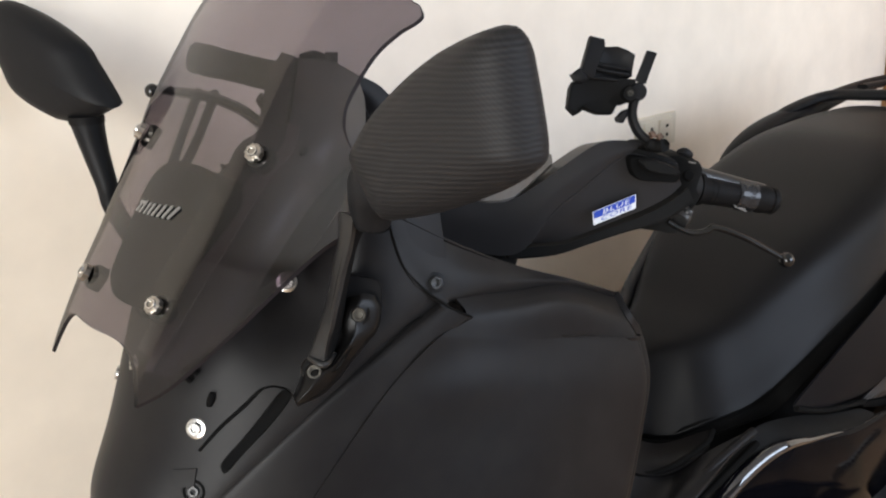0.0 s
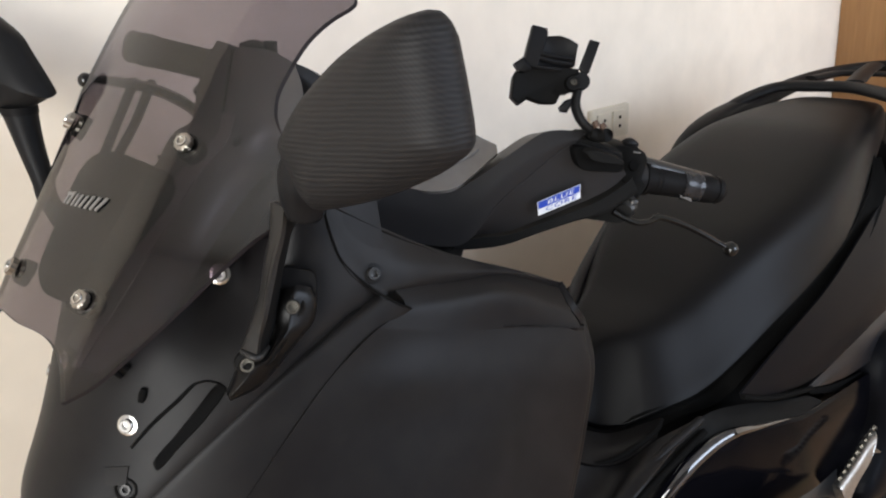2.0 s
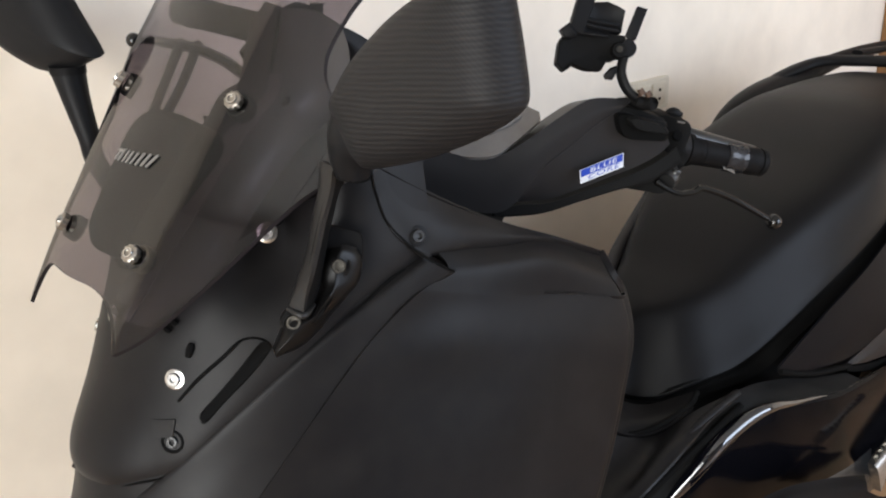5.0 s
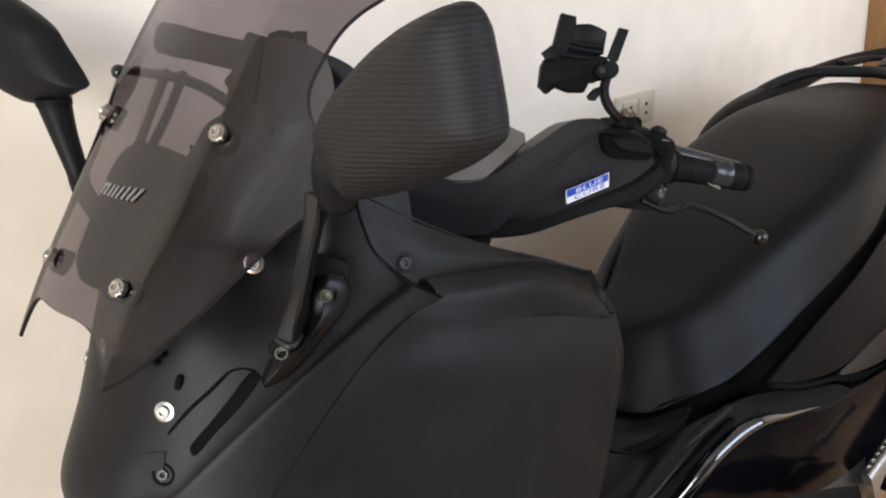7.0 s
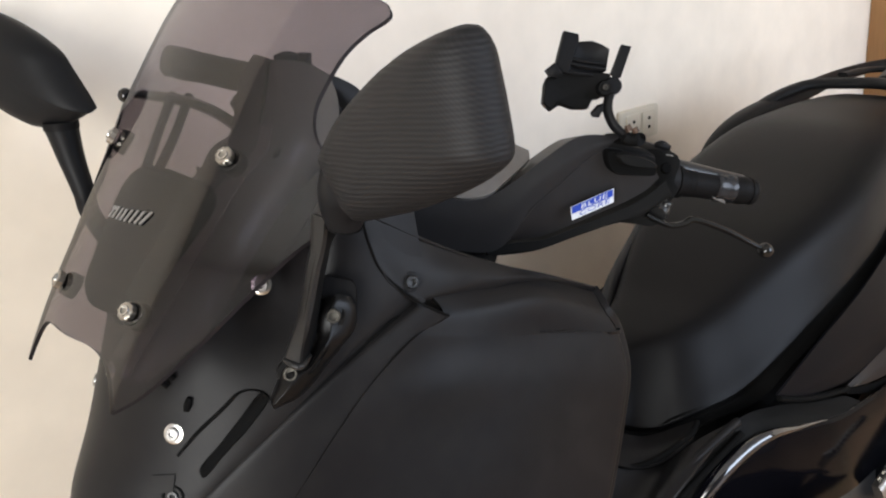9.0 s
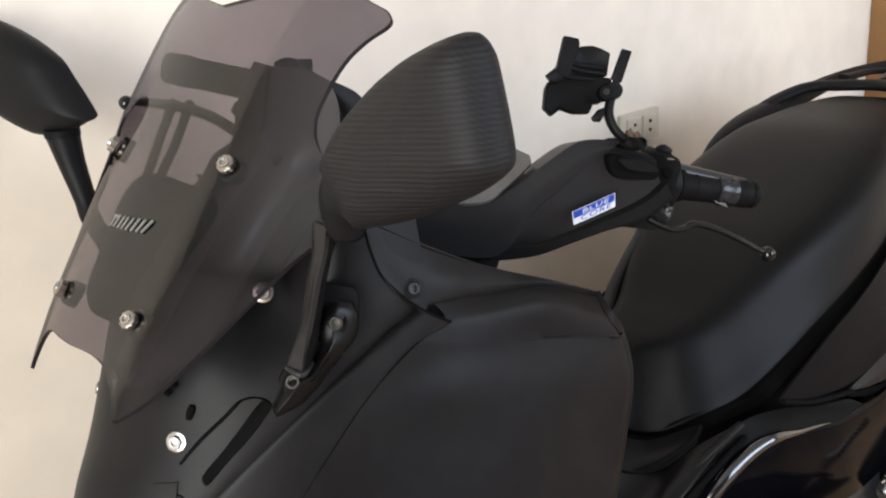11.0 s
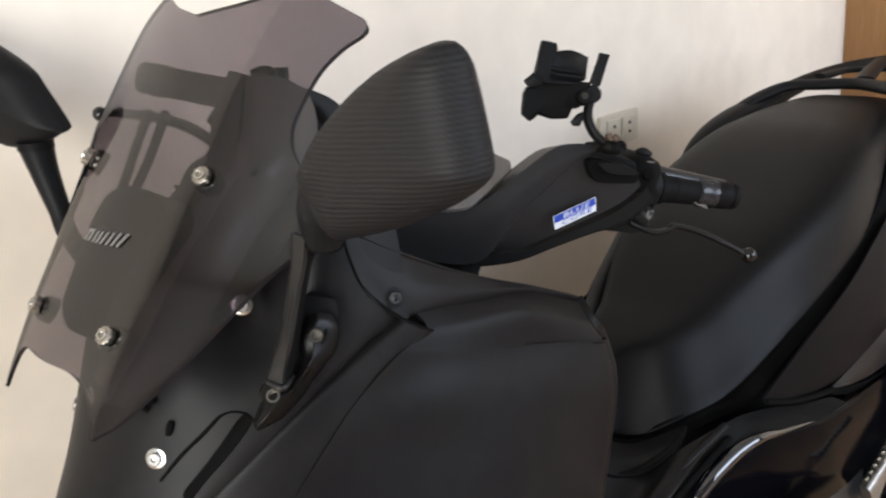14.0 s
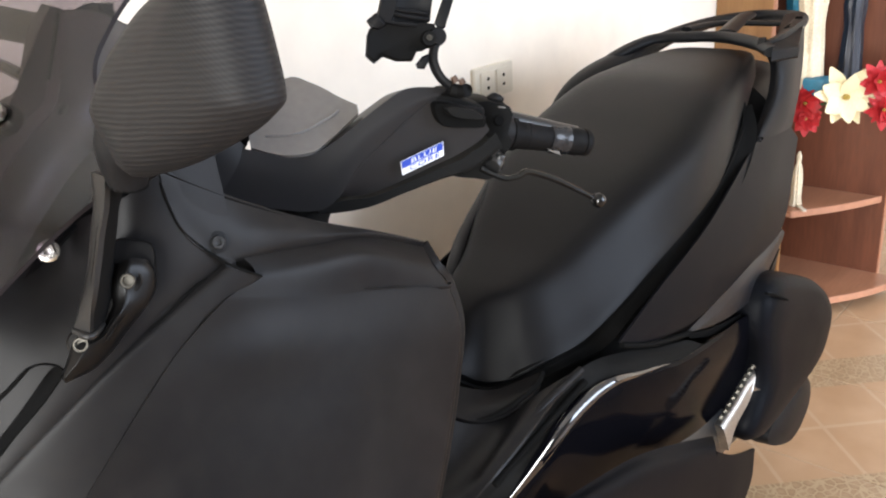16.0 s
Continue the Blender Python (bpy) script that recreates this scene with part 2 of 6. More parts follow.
def tint_glass(name, colour, least=0.075):
    """Clear tinted sheet: light passes with a tint, the rest is a sharp reflection by angle."""
    m = bpy.data.materials.new(name)
    m.use_nodes = True
    n, l = m.node_tree.nodes, m.node_tree.links
    n.remove(n["Principled BSDF"])
    t, g, mx, fr = n.new("ShaderNodeBsdfTransparent"), n.new("ShaderNodeBsdfGlossy"), n.new("ShaderNodeMixShader"), n.new("ShaderNodeLayerWeight")
    t.inputs[0].default_value = (*colour, 1)
    g.inputs["Roughness"].default_value = 0.06
    pw = n.new("ShaderNodeMath")
    pw.operation, pw.inputs[1].default_value = "POWER", 4.0
    fr.inputs["Blend"].default_value = 0.5
    ga = n.new("ShaderNodeMapRange")
    ga.inputs["To Min"].default_value, ga.inputs["To Max"].default_value = least, 0.40
    l.new(fr.outputs["Facing"], pw.inputs[0]), l.new(pw.outputs[0], ga.inputs["Value"])
    l.new(ga.outputs[0], mx.inputs[0]), l.new(t.outputs[0], mx.inputs[1]), l.new(g.outputs[0], mx.inputs[2])
    l.new(mx.outputs[0], n["Material Output"].inputs[0])
    return m


M_SMOKE = tint_glass("smoked_acrylic", (0.203, 0.175, 0.197), 0.066)
M_RIM = material("dark_acrylic_edge", (0.012, 0.010, 0.011), 0.5, spec=0.1)
M_INSIDE = bpy.data.materials.new("acrylic_inner_face")
M_INSIDE.use_nodes = True
mi = M_INSIDE.node_tree
mi.nodes.remove(mi.nodes["Principled BSDF"])
mi.links.new(mi.nodes.new("ShaderNodeBsdfTransparent").outputs[0], mi.nodes["Material Output"].inputs[0])


# ---- mesh helpers ----
def link(name, bm, mat, parent=None, label="", smooth=True, angle=40):
    """One bmesh as one object, its edges over the angle kept sharp."""
    bmesh.ops.recalc_face_normals(bm, faces=bm.faces)
    bm.normal_update()
    for e in bm.edges:
        e.smooth = len(e.link_faces) == 2 and e.calc_face_angle(0) < radians(angle)
    for f in bm.faces:
        f.smooth = smooth
    me = bpy.data.meshes.new(name)
    bm.to_mesh(me)
    bm.free()
    me.materials.append(mat)
    ob = new(name, me)
    if parent:
        ob.parent = parent
    if label:
        ob["label"] = label
    return ob


part = link


def spline(pts, n):
    """n points along a smooth curve through the given points."""
    p = [Vector(q) for q in pts]
    out = []
    for i in range(n):
        u = i / (n - 1) * (len(p) - 1)
        k = min(int(u), len(p) - 2)
        f = u - k
        b, c = p[k], p[k + 1]
        a = p[k - 1] if k else b * 2 - c
        d = p[k + 2] if k + 2 < len(p) else c * 2 - b
        out.append(0.5 * (2 * b + (c - a) * f + (2 * a - 5 * b + 4 * c - d) * f * f + (3 * b - a - 3 * c + d) * f ** 3))
    return out


def grid_faces(bm, g, closed=False):
    fs = []
    for r0, r1 in zip(g, g[1:]):
        n = len(r0)
        for j in range(n if closed else n - 1):
            fs.append(bm.faces.new((r0[j], r0[(j + 1) % n], r1[(j + 1) % n], r1[j])))
    return fs


def shell(ctrl, nu=24, nv=24, thick=0.003, toward=None, lip=0.0):
    """A curved panel with thickness through a net of control points. toward: a point on the panel's hidden side."""
    cols = list(zip(*[spline(r, nv) for r in ctrl]))
    g = list(zip(*[spline(c, nu) for c in cols]))
    g = [list(r) for r in g]
    nrm = []
    for i in range(nu):
        row = []
        for j in range(nv):
            du = g[min(i + 1, nu - 1)][j] - g[max(i - 1, 0)][j]
            dv = g[i][min(j + 1, nv - 1)] - g[i][max(j - 1, 0)]
            row.append(du.cross(dv).normalized())
        nrm.append(row)
    mid = g[nu // 2][nv // 2]
    s = 1.0
    if toward is not None and nrm[nu // 2][nv // 2].dot(Vector(toward) - mid) < 0:
        s = -1.0
    bm = bmesh.new()
    a = [[bm.verts.new(p) for p in r] for r in g]
    b = [[bm.verts.new(p + s * q * thick) for p, q in zip(r, rn)] for r, rn in zip(g, nrm)]
    grid_faces(bm, a), grid_faces(bm, b)
    ring = [(i, 0) for i in range(nu)] + [(nu - 1, j) for j in range(1, nv)] + [(i, nv - 1) for i in range(nu - 2, -1, -1)] + [(0, j) for j in range(nv - 2, 0, -1)]
    for (i, j), (k, m) in zip(ring, ring[1:] + ring[:1]):
        bm.faces.new((a[i][j], a[k][m], b[k][m], b[i][j]))
    return bm


def loft(rings, cap=True):
    """Skin over closed rings of equal count."""
    bm = bmesh.new()
    g = [[bm.verts.new(p) for p in r] for r in rings]
    grid_faces(bm, g, True)
    if cap:
        bm.faces.new(g[0]), bm.faces.new(list(reversed(g[-1])))
    return bm


def box(x0, y0, z0, x1, y1, z1, bevel=0.0):
    bm = bmesh.new()
    bmesh.ops.create_cube(bm, size=1, matrix=Matrix.Translation(((x0 + x1) / 2, (y0 + y1) / 2, (z0 + z1) / 2)) @ Matrix.Diagonal((x1 - x0, y1 - y0, z1 - z0, 1)))
    if bevel:
        bmesh.ops.bevel(bm, geom=bm.edges[:], offset=bevel, segments=2, affect="EDGES", profile=0.5)
    return bm


def tube(pts, radii, n=0, segs=14, flat=1.0):
    """A bent rod through points; radii: one, or one a point."""
    r = radii if isinstance(radii, (list, tuple)) else [radii] * len(pts)
    n = n or len(pts) * 5
    path = spline(pts, n)
    rr = [v.x for v in spline([(q, 0, 0) for q in r], n)]
    rings, side = [], None
    for i, p in enumerate(path):
        d = (path[min(i + 1, n - 1)] - path[max(i - 1, 0)]).normalized()
        if side is None:
            side = d.cross(Vector((0, 0, 1)) if abs(d.z) < 0.9 else Vector((1, 0, 0))).normalized()
        side = (side - d * side.dot(d)).normalized()
        up = side.cross(d)
        rings.append([p + (side * math.cos(a) + up * math.sin(a) * flat) * rr[i] for a in [k / segs * math.tau for k in range(segs)]])
    return loft(rings)


def thing(name, label, category, at=(0, 0, 0), group=""):
    ob = new(name)
    ob.empty_display_size = 0.05
    ob.location = at
    return tagged(ob, label, category, group)


def ring_body(loop, depths, toward):
    """A rounded body over an outline: (scale, distance along toward) for each layer."""
    c = sum(loop, Vector()) / len(loop)
    t = Vector(toward).normalized()
    return loft([[c + (p - c) * k + t * d for p in loop] for k, d in depths])


def closed(pts, n):
    """A smooth closed loop of n points."""
    p = [Vector(q) for q in pts]
    m = len(p)
    full = spline(p[-2:] + p + p[:2], (m + 3) * 12 + 1)
    core = full[24:24 + m * 12]
    return [core[int(i * len(core) / n)] for i in range(n)]


def disc(at, normal, r, h, segs=20, dome=0.0, hole=0.0):
    """A short round post on a surface; dome lifts its middle, hole sinks a hexagon into it."""
    q = Vector(normal).to_track_quat("Z", "Y")
    o = Vector(at)
    prof = [(r, 0), (r, h * 0.75), (r * 0.88, h)]
    if hole:
        prof += [(hole, h), (hole * 0.92, h * 0.35), (0.0005, h * 0.3)]
    else:
        prof += [(r * 0.5, h + dome * 0.8), (0.0005, h + dome)]
    return loft([[o + q @ Vector((a * math.cos(k / segs * math.tau), a * math.sin(k / segs * math.tau), z)) for k in range(segs)] for a, z in prof])


def joined(*bms):
    out = bmesh.new()
    for b in bms:
        me = bpy.data.meshes.new("tmp")
        b.to_mesh(me)
        b.free()
        out.from_mesh(me)
        bpy.data.meshes.remove(me)
    return out


# ---- room ----
def structure(name, bm, mat, label, category=""):
    return tagged(link(name, bm, mat, smooth=False), label, category or name.split("_")[0], kind="structure")


WALL_Y, BACK_Y, END_X, FRONT_X, HIGH = -0.40, 3.90, -3.15, 3.2, 3.0
floor = structure("floor", box(END_X, WALL_Y, -0.12, FRONT_X, BACK_Y, -0.0012), M_GROUT, "tan printed ceramic tile floor with thin grout lines")
structure("wall_back", box(END_X - 0.12, WALL_Y - 0.12, -0.12, FRONT_X + 0.12, WALL_Y, HIGH), M_WALL, "cream painted plaster wall with faint stains")
structure("wall_end", box(END_X - 0.12, WALL_Y, -0.12, END_X, BACK_Y, HIGH), M_WALL, "cream painted plaster wall behind the shelf")
WY0, WY1, WZ0, WZ1 = 1.05, 2.35, 0.10, 2.20
structure("wall_front", joined(box(FRONT_X, WALL_Y, -0.12, FRONT_X + 0.12, WY0, HIGH), box(FRONT_X, WY1, -0.12, FRONT_X + 0.12, BACK_Y, HIGH),
                               box(FRONT_X, WY0, -0.12, FRONT_X + 0.12, WY1, WZ0), box(FRONT_X, WY0, WZ1, FRONT_X + 0.12, WY1, HIGH)), M_PALE, "pale painted plaster wall with a window")
structure("ceiling", box(END_X - 0.12, WALL_Y - 0.12, HIGH, FRONT_X + 0.12, BACK_Y + 0.12, HIGH + 0.1), M_CEIL, "white painted ceiling")
D0, D1, DH = -2.75, 0.15, 2.8
# unseen wall, made dark so that the black bodywork reflects little light
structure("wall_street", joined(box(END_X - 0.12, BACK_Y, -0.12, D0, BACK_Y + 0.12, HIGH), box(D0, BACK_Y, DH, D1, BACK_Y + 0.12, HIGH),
                                box(D1, BACK_Y, -0.12, FRONT_X + 0.12, BACK_Y + 0.12, HIGH)), M_DIM, "unseen dark grey wall with a wide open doorway, added to dim reflections", "wall")
win = tagged(new("window_1"), "tall plain white framed window", "window", kind="structure")
for y0, z0, y1, z1 in ((WY0, WZ0, WY0 + 0.05, WZ1), (WY1 - 0.05, WZ0, WY1, WZ1), (WY0 + 0.05, WZ0, WY1 - 0.05, WZ0 + 0.05), (WY0 + 0.05, WZ1 - 0.05, WY1 - 0.05, WZ1)):
    part("window_frame", box(FRONT_X + 0.03, y0, z0, FRONT_X + 0.09, y1, z1, 0.004), M_FRAME, win)
structure("ground", box(-30, BACK_Y + 0.12, -0.2, 30, 40, -0.12), M_GROUT, "bare ground outside the doorway")

# outlet on the wall
outlet = thing("wall_outlet", "ivory plastic double wall outlet on the cream wall", "outlet", (-0.815, WALL_Y, 0.862))


def rounded_plate(w, h, d, r, edge):
    """A plate in the x-z plane that stands off the wall."""
    loop = []
    for cx, cz, a0 in ((w / 2 - r, h / 2 - r, 0), (-w / 2 + r, h / 2 - r, 90), (-w / 2 + r, -h / 2 + r, 180), (w / 2 - r, -h / 2 + r, 270)):
        loop += [Vector((cx + r * math.cos(radians(a0 + k * 22.5)), 0, cz + r * math.sin(radians(a0 + k * 22.5)))) for k in range(5)]
    return loft([[p * k + Vector((0, y, 0)) for p in loop] for k, y in ((1, 0), (1, d - edge), (1 - 2 * edge / w, d))])


part("plate", rounded_plate(0.130, 0.066, 0.010, 0.005, 0.003), M_IVORY, outlet)
for k in (-1, 1):
    s = part("socket", rounded_plate(0.044, 0.046, 0.004, 0.004, 0.001), M_IVORY, outlet)
    s.location = (k * 0.026, 0.010, 0)
    for z in (-0.009, 0.009):
        h = part("slot", box(-0.0035, 0, -0.003, 0.0035, 0.001, 0.003), M_HOLE, s)
        h.location = (0, 0.0038, z)

# ---- shelf against the wall ----
SX0, SX1 = -1.90, -2.19
shelf = thing("shelf_unit", "red-brown wooden shelf unit with bowed boards against the wall", "shelf", (-2.04, -0.25, 0))


def shp(name, bm, mat, label=""):
    ob = part(name, bm, mat, shelf, label, smooth=False)
    ob.location = (2.04, 0.25, 0)
    return ob


side = bmesh.new()
prof = [(-0.398, 0.0), (-0.165, 0.0), (-0.165, 0.30), (-0.185, 0.38), (-0.222, 0.48), (-0.233, 0.58), (-0.236, 1.75), (-0.398, 1.75)]
a = [side.verts.new((SX0, y, z)) for y, z in prof]
b = [side.verts.new((SX0 - 0.018, y, z)) for y, z in prof]
side.faces.new(a), side.faces.new(list(reversed(b)))
grid_faces(side, [a, b], True)
shp("side_panel", side, M_WOODSIDE, "tan veneered side panel")
shp("edge_band", box(SX0 - 0.019, -0.2345, 0.63, SX0 + 0.001, -0.229, 1.75), M_WOODEDGE, "pale edge band")
# far side and back panel take the veneer with shade in its colour
shp("side_panel", box(SX1 - 0.018, -0.398, 0, SX1, 0.045, 1.75, 0.001), M_SHADED, "red-brown veneered side panel, shade put into its colour")
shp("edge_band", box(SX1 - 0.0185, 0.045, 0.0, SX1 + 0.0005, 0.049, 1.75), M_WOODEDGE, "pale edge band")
shp("back_panel", box(SX1, -0.398, 0.02, SX0 - 0.018, -0.392, 1.73), M_SHADED, "red-brown veneered back panel, shade put into its colour")


def bowed_board(z, y0, y1, bow, th=0.018):
    """A shelf board whose front edge bows outward between the side panels, with a pale edge."""
    xa, xb = SX0 - 0.018, SX1
    front = [(xa + (xb - xa) * f, y0 + (y1 - y0) * f + bow * math.sin(f * math.pi)) for f in [k / 14 for k in range(15)]]
    bm = bmesh.new()
    lo, hi = [(xa, -0.392)] + front + [(xb, -0.392)], None
    lo = [bm.verts.new((x, y, z - th)) for x, y in lo]
    up = [bm.verts.new((v.co.x, v.co.y, z)) for v in lo]
    bm.faces.new(up), bm.faces.new(list(reversed(lo)))
    grid_faces(bm, [lo, up], True)
    shp("board", bm, M_BOARD, "brown bowed shelf board")
    em = bmesh.new()
    rows = []
    for off, zz in ((0.0005, z - th - 0.002), (0.004, z - th), (0.004, z), (0.0005, z + 0.002)):
        rows.append([em.verts.new((x, y + off, zz)) for x, y in front])
    rows.append([em.verts.new((x, y + 0.0003, z - th / 2)) for x, y in front])
    grid_faces(em, rows)
    grid_faces(em, [rows[-1], rows[0]])
    shp("board_edge", em, M_WOODEDGE, "pale rounded board edge")


bowed_board(0.05, -0.02, 0.115, 0.02)
bowed_board(0.30, -0.145, 0.030, 0.015)
bowed_board(0.62, -0.235, -0.16, 0.03)
bowed_board(1.05, -0.235, -0.16, 0.03)
shp("plinth", box(SX1, -0.392, 0.0, SX0 - 0.018, -0.06, 0.031), M_WOOD, "dark recessed plinth")


# figures and flowers on the shelf
def lathe_figure(name, at, prof, mat, label, squash=0.8, folds=9, seed=0):
    """A robed standing figure as one plain turned mesh with soft folds."""
    rnd = random.Random(seed)
    ph = rnd.random() * 6
    rings = []
    for r, z in prof:
        ring = []
        for k in range(36):
            a = k / 36 * math.tau
            q = r * (1 + 0.10 * math.sin(folds * a + ph + z * 12))
            ring.append(Vector((q * math.cos(a), q * squash * math.sin(a), z)))
        rings.append(ring)
    ob = link(name, loft(rings), mat)
    ob.location = at
    return tagged(ob, label, "statue")


ROBE = [(0.052, 0), (0.055, 0.01), (0.050, 0.05), (0.044, 0.14), (0.038, 0.22), (0.045, 0.28), (0.040, 0.32), (0.016, 0.34), (0.026, 0.37), (0.024, 0.40), (0.004, 0.42)]
lathe_figure("statue", (-1.975, -0.150, 0.62), ROBE, M_CREAM, "tall cream robed plaster statue on the shelf", seed=1)
MANTLE = [(0.03, 0), (0.03, 0.05), (0.05, 0.10), (0.074, 0.18), (0.088, 0.27), (0.082, 0.35), (0.05, 0.40), (0.012, 0.43)]
lathe_figure("statue", (-2.040, -0.187, 0.62), MANTLE, M_TEAL, "wide teal blue plaster mantle figure behind the cream one", squash=0.55, seed=2, folds=7)
lathe_figure("statue", (-2.12, -0.080, 0.62), [(r * 0.8, z * 0.9) for r, z in ROBE], M_NAVY, "dark robed plaster statue with pale face", seed=3)
lathe_figure("figurine", (-1.990, -0.157, 0.30), [(0.020, 0), (0.021, 0.004), (0.017, 0.02), (0.018, 0.08), (0.014, 0.11), (0.010, 0.125), (0.007, 0.13), (0.009, 0.15), (0.003, 0.165)], M_CREAM, "small ivory figurine on the middle board", seed=4)
dish = link("dish", box(-0.028, -0.006, 0, 0.028, 0.006, 0.006, 0.002), M_IVORY)
dish.matrix_world = pose(-1.958, -0.128, 0.30, 0, 0, 40)
tagged(dish, "small white plastic strip lying on the board", "trinket")


def petal(length, width, lift, curl, n=6):
    bm = bmesh.new()
    rows = []
    for i in range(n + 1):
        f = i / n
        w = width * math.sin(math.pi * min(0.97, 0.08 + f * 0.92)) ** 0.8
        z = lift * f + curl * f * f
        rows.append([(length * f, w * s, z + abs(s) * 0.15 * w) for s in (-1, -0.5, 0, 0.5, 1)])
    top = [[bm.verts.new(p) for p in r] for r in rows]
    low = [[bm.verts.new((p[0], p[1], p[2] - 0.0008)) for p in r] for r in rows]
    grid_faces(bm, top), grid_faces(bm, low)
    return bm


def flower(name, at, facing, size, mat, label, petals, layers, seed):
    rnd = random.Random(seed)
    root = thing(name, label, "flower", group="artificial flowers on the shelf")
    root.matrix_world = Matrix.Translation(at) @ Vector(facing).to_track_quat("Z", "Y").to_matrix().to_4x4()
    for k in range(layers):
        for j in range(petals):
            ob = part("petal", petal(size * (1 - 0.22 * k) * rnd.uniform(0.85, 1.1), size * rnd.uniform(0.19, 0.30), size * (0.15 + 0.3 * k), size * rnd.uniform(-0.25, 0.1)), mat, root)
            ob.rotation_euler = (rnd.uniform(-0.2, 0.2), 0, (j + 0.5 * k) / petals * math.tau + rnd.uniform(-0.12, 0.12))
    part("heart", disc((0, 0, 0), (0, 0, 1), size * 0.085, size * 0.2, 10, size * 0.08), M_YELLOW, root)
    part("stem", tube([(0, 0, 0), (0.0, -size * 0.25, -size * 0.3), (0.0, -size * 0.6, -size * 0.35)], 0.002), M_LEAF, root)
    return root


F = (0.75, 0.65, 0.1)
flower("ivory_flower", (-1.93, -0.030, 0.650), F, 0.092, M_PETAL, "large ivory silk poinsettia flower with yellow heart", 6, 2, 1)
flower("red_flower", (-1.92, -0.135, 0.625), F, 0.058, M_RED, "bright red silk flower", 8, 3, 2)
flower("red_flower", (-1.925, -0.130, 0.580), F, 0.050, M_RED, "bright red silk flower", 8, 3, 3)
flower("red_flower", (-1.97, 0.040, 0.690), F, 0.058, M_RED, "dark red silk flower", 8, 3, 4)
flower("red_flower", (-1.97, 0.060, 0.615), F, 0.054, M_RED, "dark red silk flower", 8, 3, 5)
cloth = link("cloth", joined(box(-0.035, -0.03, 0, 0.035, 0.03, 0.05, 0.008)), M_TEAL)
cloth.location = (-1.95, -0.115, 0.645)
tagged(cloth, "folded blue cloth at the statue's foot", "cloth")
wire = link("garland_wire", tube([(-1.935, -0.20, 0.625), (-1.94, -0.15, 0.60), (-1.95, -0.07, 0.63), (-1.99, 0.01, 0.65), (-2.17, 0.035, 0.66)], 0.0035), M_LEAF)
tagged(wire, "green wire garland that carries the silk flowers", "garland")

# ---- scooter ----
scooter = thing("scooter", "matte black maxi scooter with tall smoked windscreen parked beside the wall", "scooter", (-0.3, 0, 0))


def sp(name, bm, mat, label="", parent=None, **k):
    """A part of the scooter, modelled where it stands."""
    ob = part(name, bm, mat, parent or scooter, label, **k)
    if parent is None:
        ob.location = (0.3, 0, 0)
    return ob


def flip(bm):
    """The same part on the other side of the scooter."""
    for v in bm.verts:
        v.co.y = -v.co.y
    bmesh.ops.reverse_faces(bm, faces=bm.faces[:])
    return bm


def both(name, build, mat, label=""):
    """A part and its twin on the other side."""
    return [sp(name, build(), mat, label), sp(name, flip(build()), mat, label)]


IN = (0.1, 0, 0.75)
MAIN = [[(0.265, 0.158, 0.924), (0.198, 0.174, 0.903), (0.12, 0.179, 0.882), (0.026, 0.183, 0.853)],
        [(0.305, 0.149, 0.895), (0.234, 0.172, 0.874), (0.14, 0.184, 0.846), (0.017, 0.188, 0.805)],
        [(0.335, 0.144, 0.867), (0.263, 0.168, 0.842), (0.168, 0.188, 0.811), (0.034, 0.194, 0.758)],
        [(0.379, 0.134, 0.819), (0.302, 0.166, 0.793), (0.208, 0.19, 0.759), (0.064, 0.202, 0.695)],
        [(0.434, 0.117, 0.753), (0.36, 0.161, 0.73), (0.258, 0.189, 0.686), (0.111, 0.211, 0.614)]]
BAND = [[(0.254, 0.147, 0.947), (0.254, 0.155, 0.946), (0.245, 0.16, 0.941), (0.233, 0.163, 0.934), (0.222, 0.16, 0.926)],
        [(0.296, 0.138, 0.927), (0.295, 0.145, 0.925), (0.289, 0.149, 0.921), (0.278, 0.153, 0.917), (0.268, 0.15, 0.91)],
        [(0.344, 0.125, 0.9), (0.343, 0.133, 0.898), (0.33, 0.139, 0.895), (0.309, 0.147, 0.89), (0.3, 0.143, 0.882)],
        [(0.398, 0.105, 0.859), (0.396, 0.113, 0.859), (0.378, 0.126, 0.852), (0.354, 0.139, 0.845), (0.346, 0.137, 0.837)],
        [(0.435, 0.085, 0.825), (0.434, 0.093, 0.825), (0.409, 0.114, 0.822), (0.379, 0.133, 0.818), (0.372, 0.131, 0.81)],
        [(0.489, 0.043, 0.77), (0.487, 0.052, 0.77), (0.457, 0.091, 0.772), (0.42, 0.121, 0.77), (0.414, 0.12, 0.763)]]
TOP = [[(0.285, 0.132, 1.029), (0.246, 0.142, 1.001), (0.205, 0.147, 0.977), (0.156, 0.159, 0.952), (0.103, 0.165, 0.929), (0.050, 0.168, 0.904)],
        [(0.285, 0.135, 1.006), (0.258, 0.144, 0.98), (0.213, 0.155, 0.96), (0.163, 0.165, 0.942), (0.107, 0.169, 0.923), (0.046, 0.172, 0.898)],
        [(0.277, 0.143, 0.974), (0.254, 0.148, 0.956), (0.217, 0.157, 0.94), (0.168, 0.163, 0.934), (0.106, 0.165, 0.919), (0.038, 0.169, 0.889)],
        [(0.252, 0.152, 0.948), (0.245, 0.152, 0.948), (0.236, 0.15, 0.948), (0.173, 0.152, 0.936), (0.107, 0.152, 0.923), (0.029, 0.151, 0.889)]]
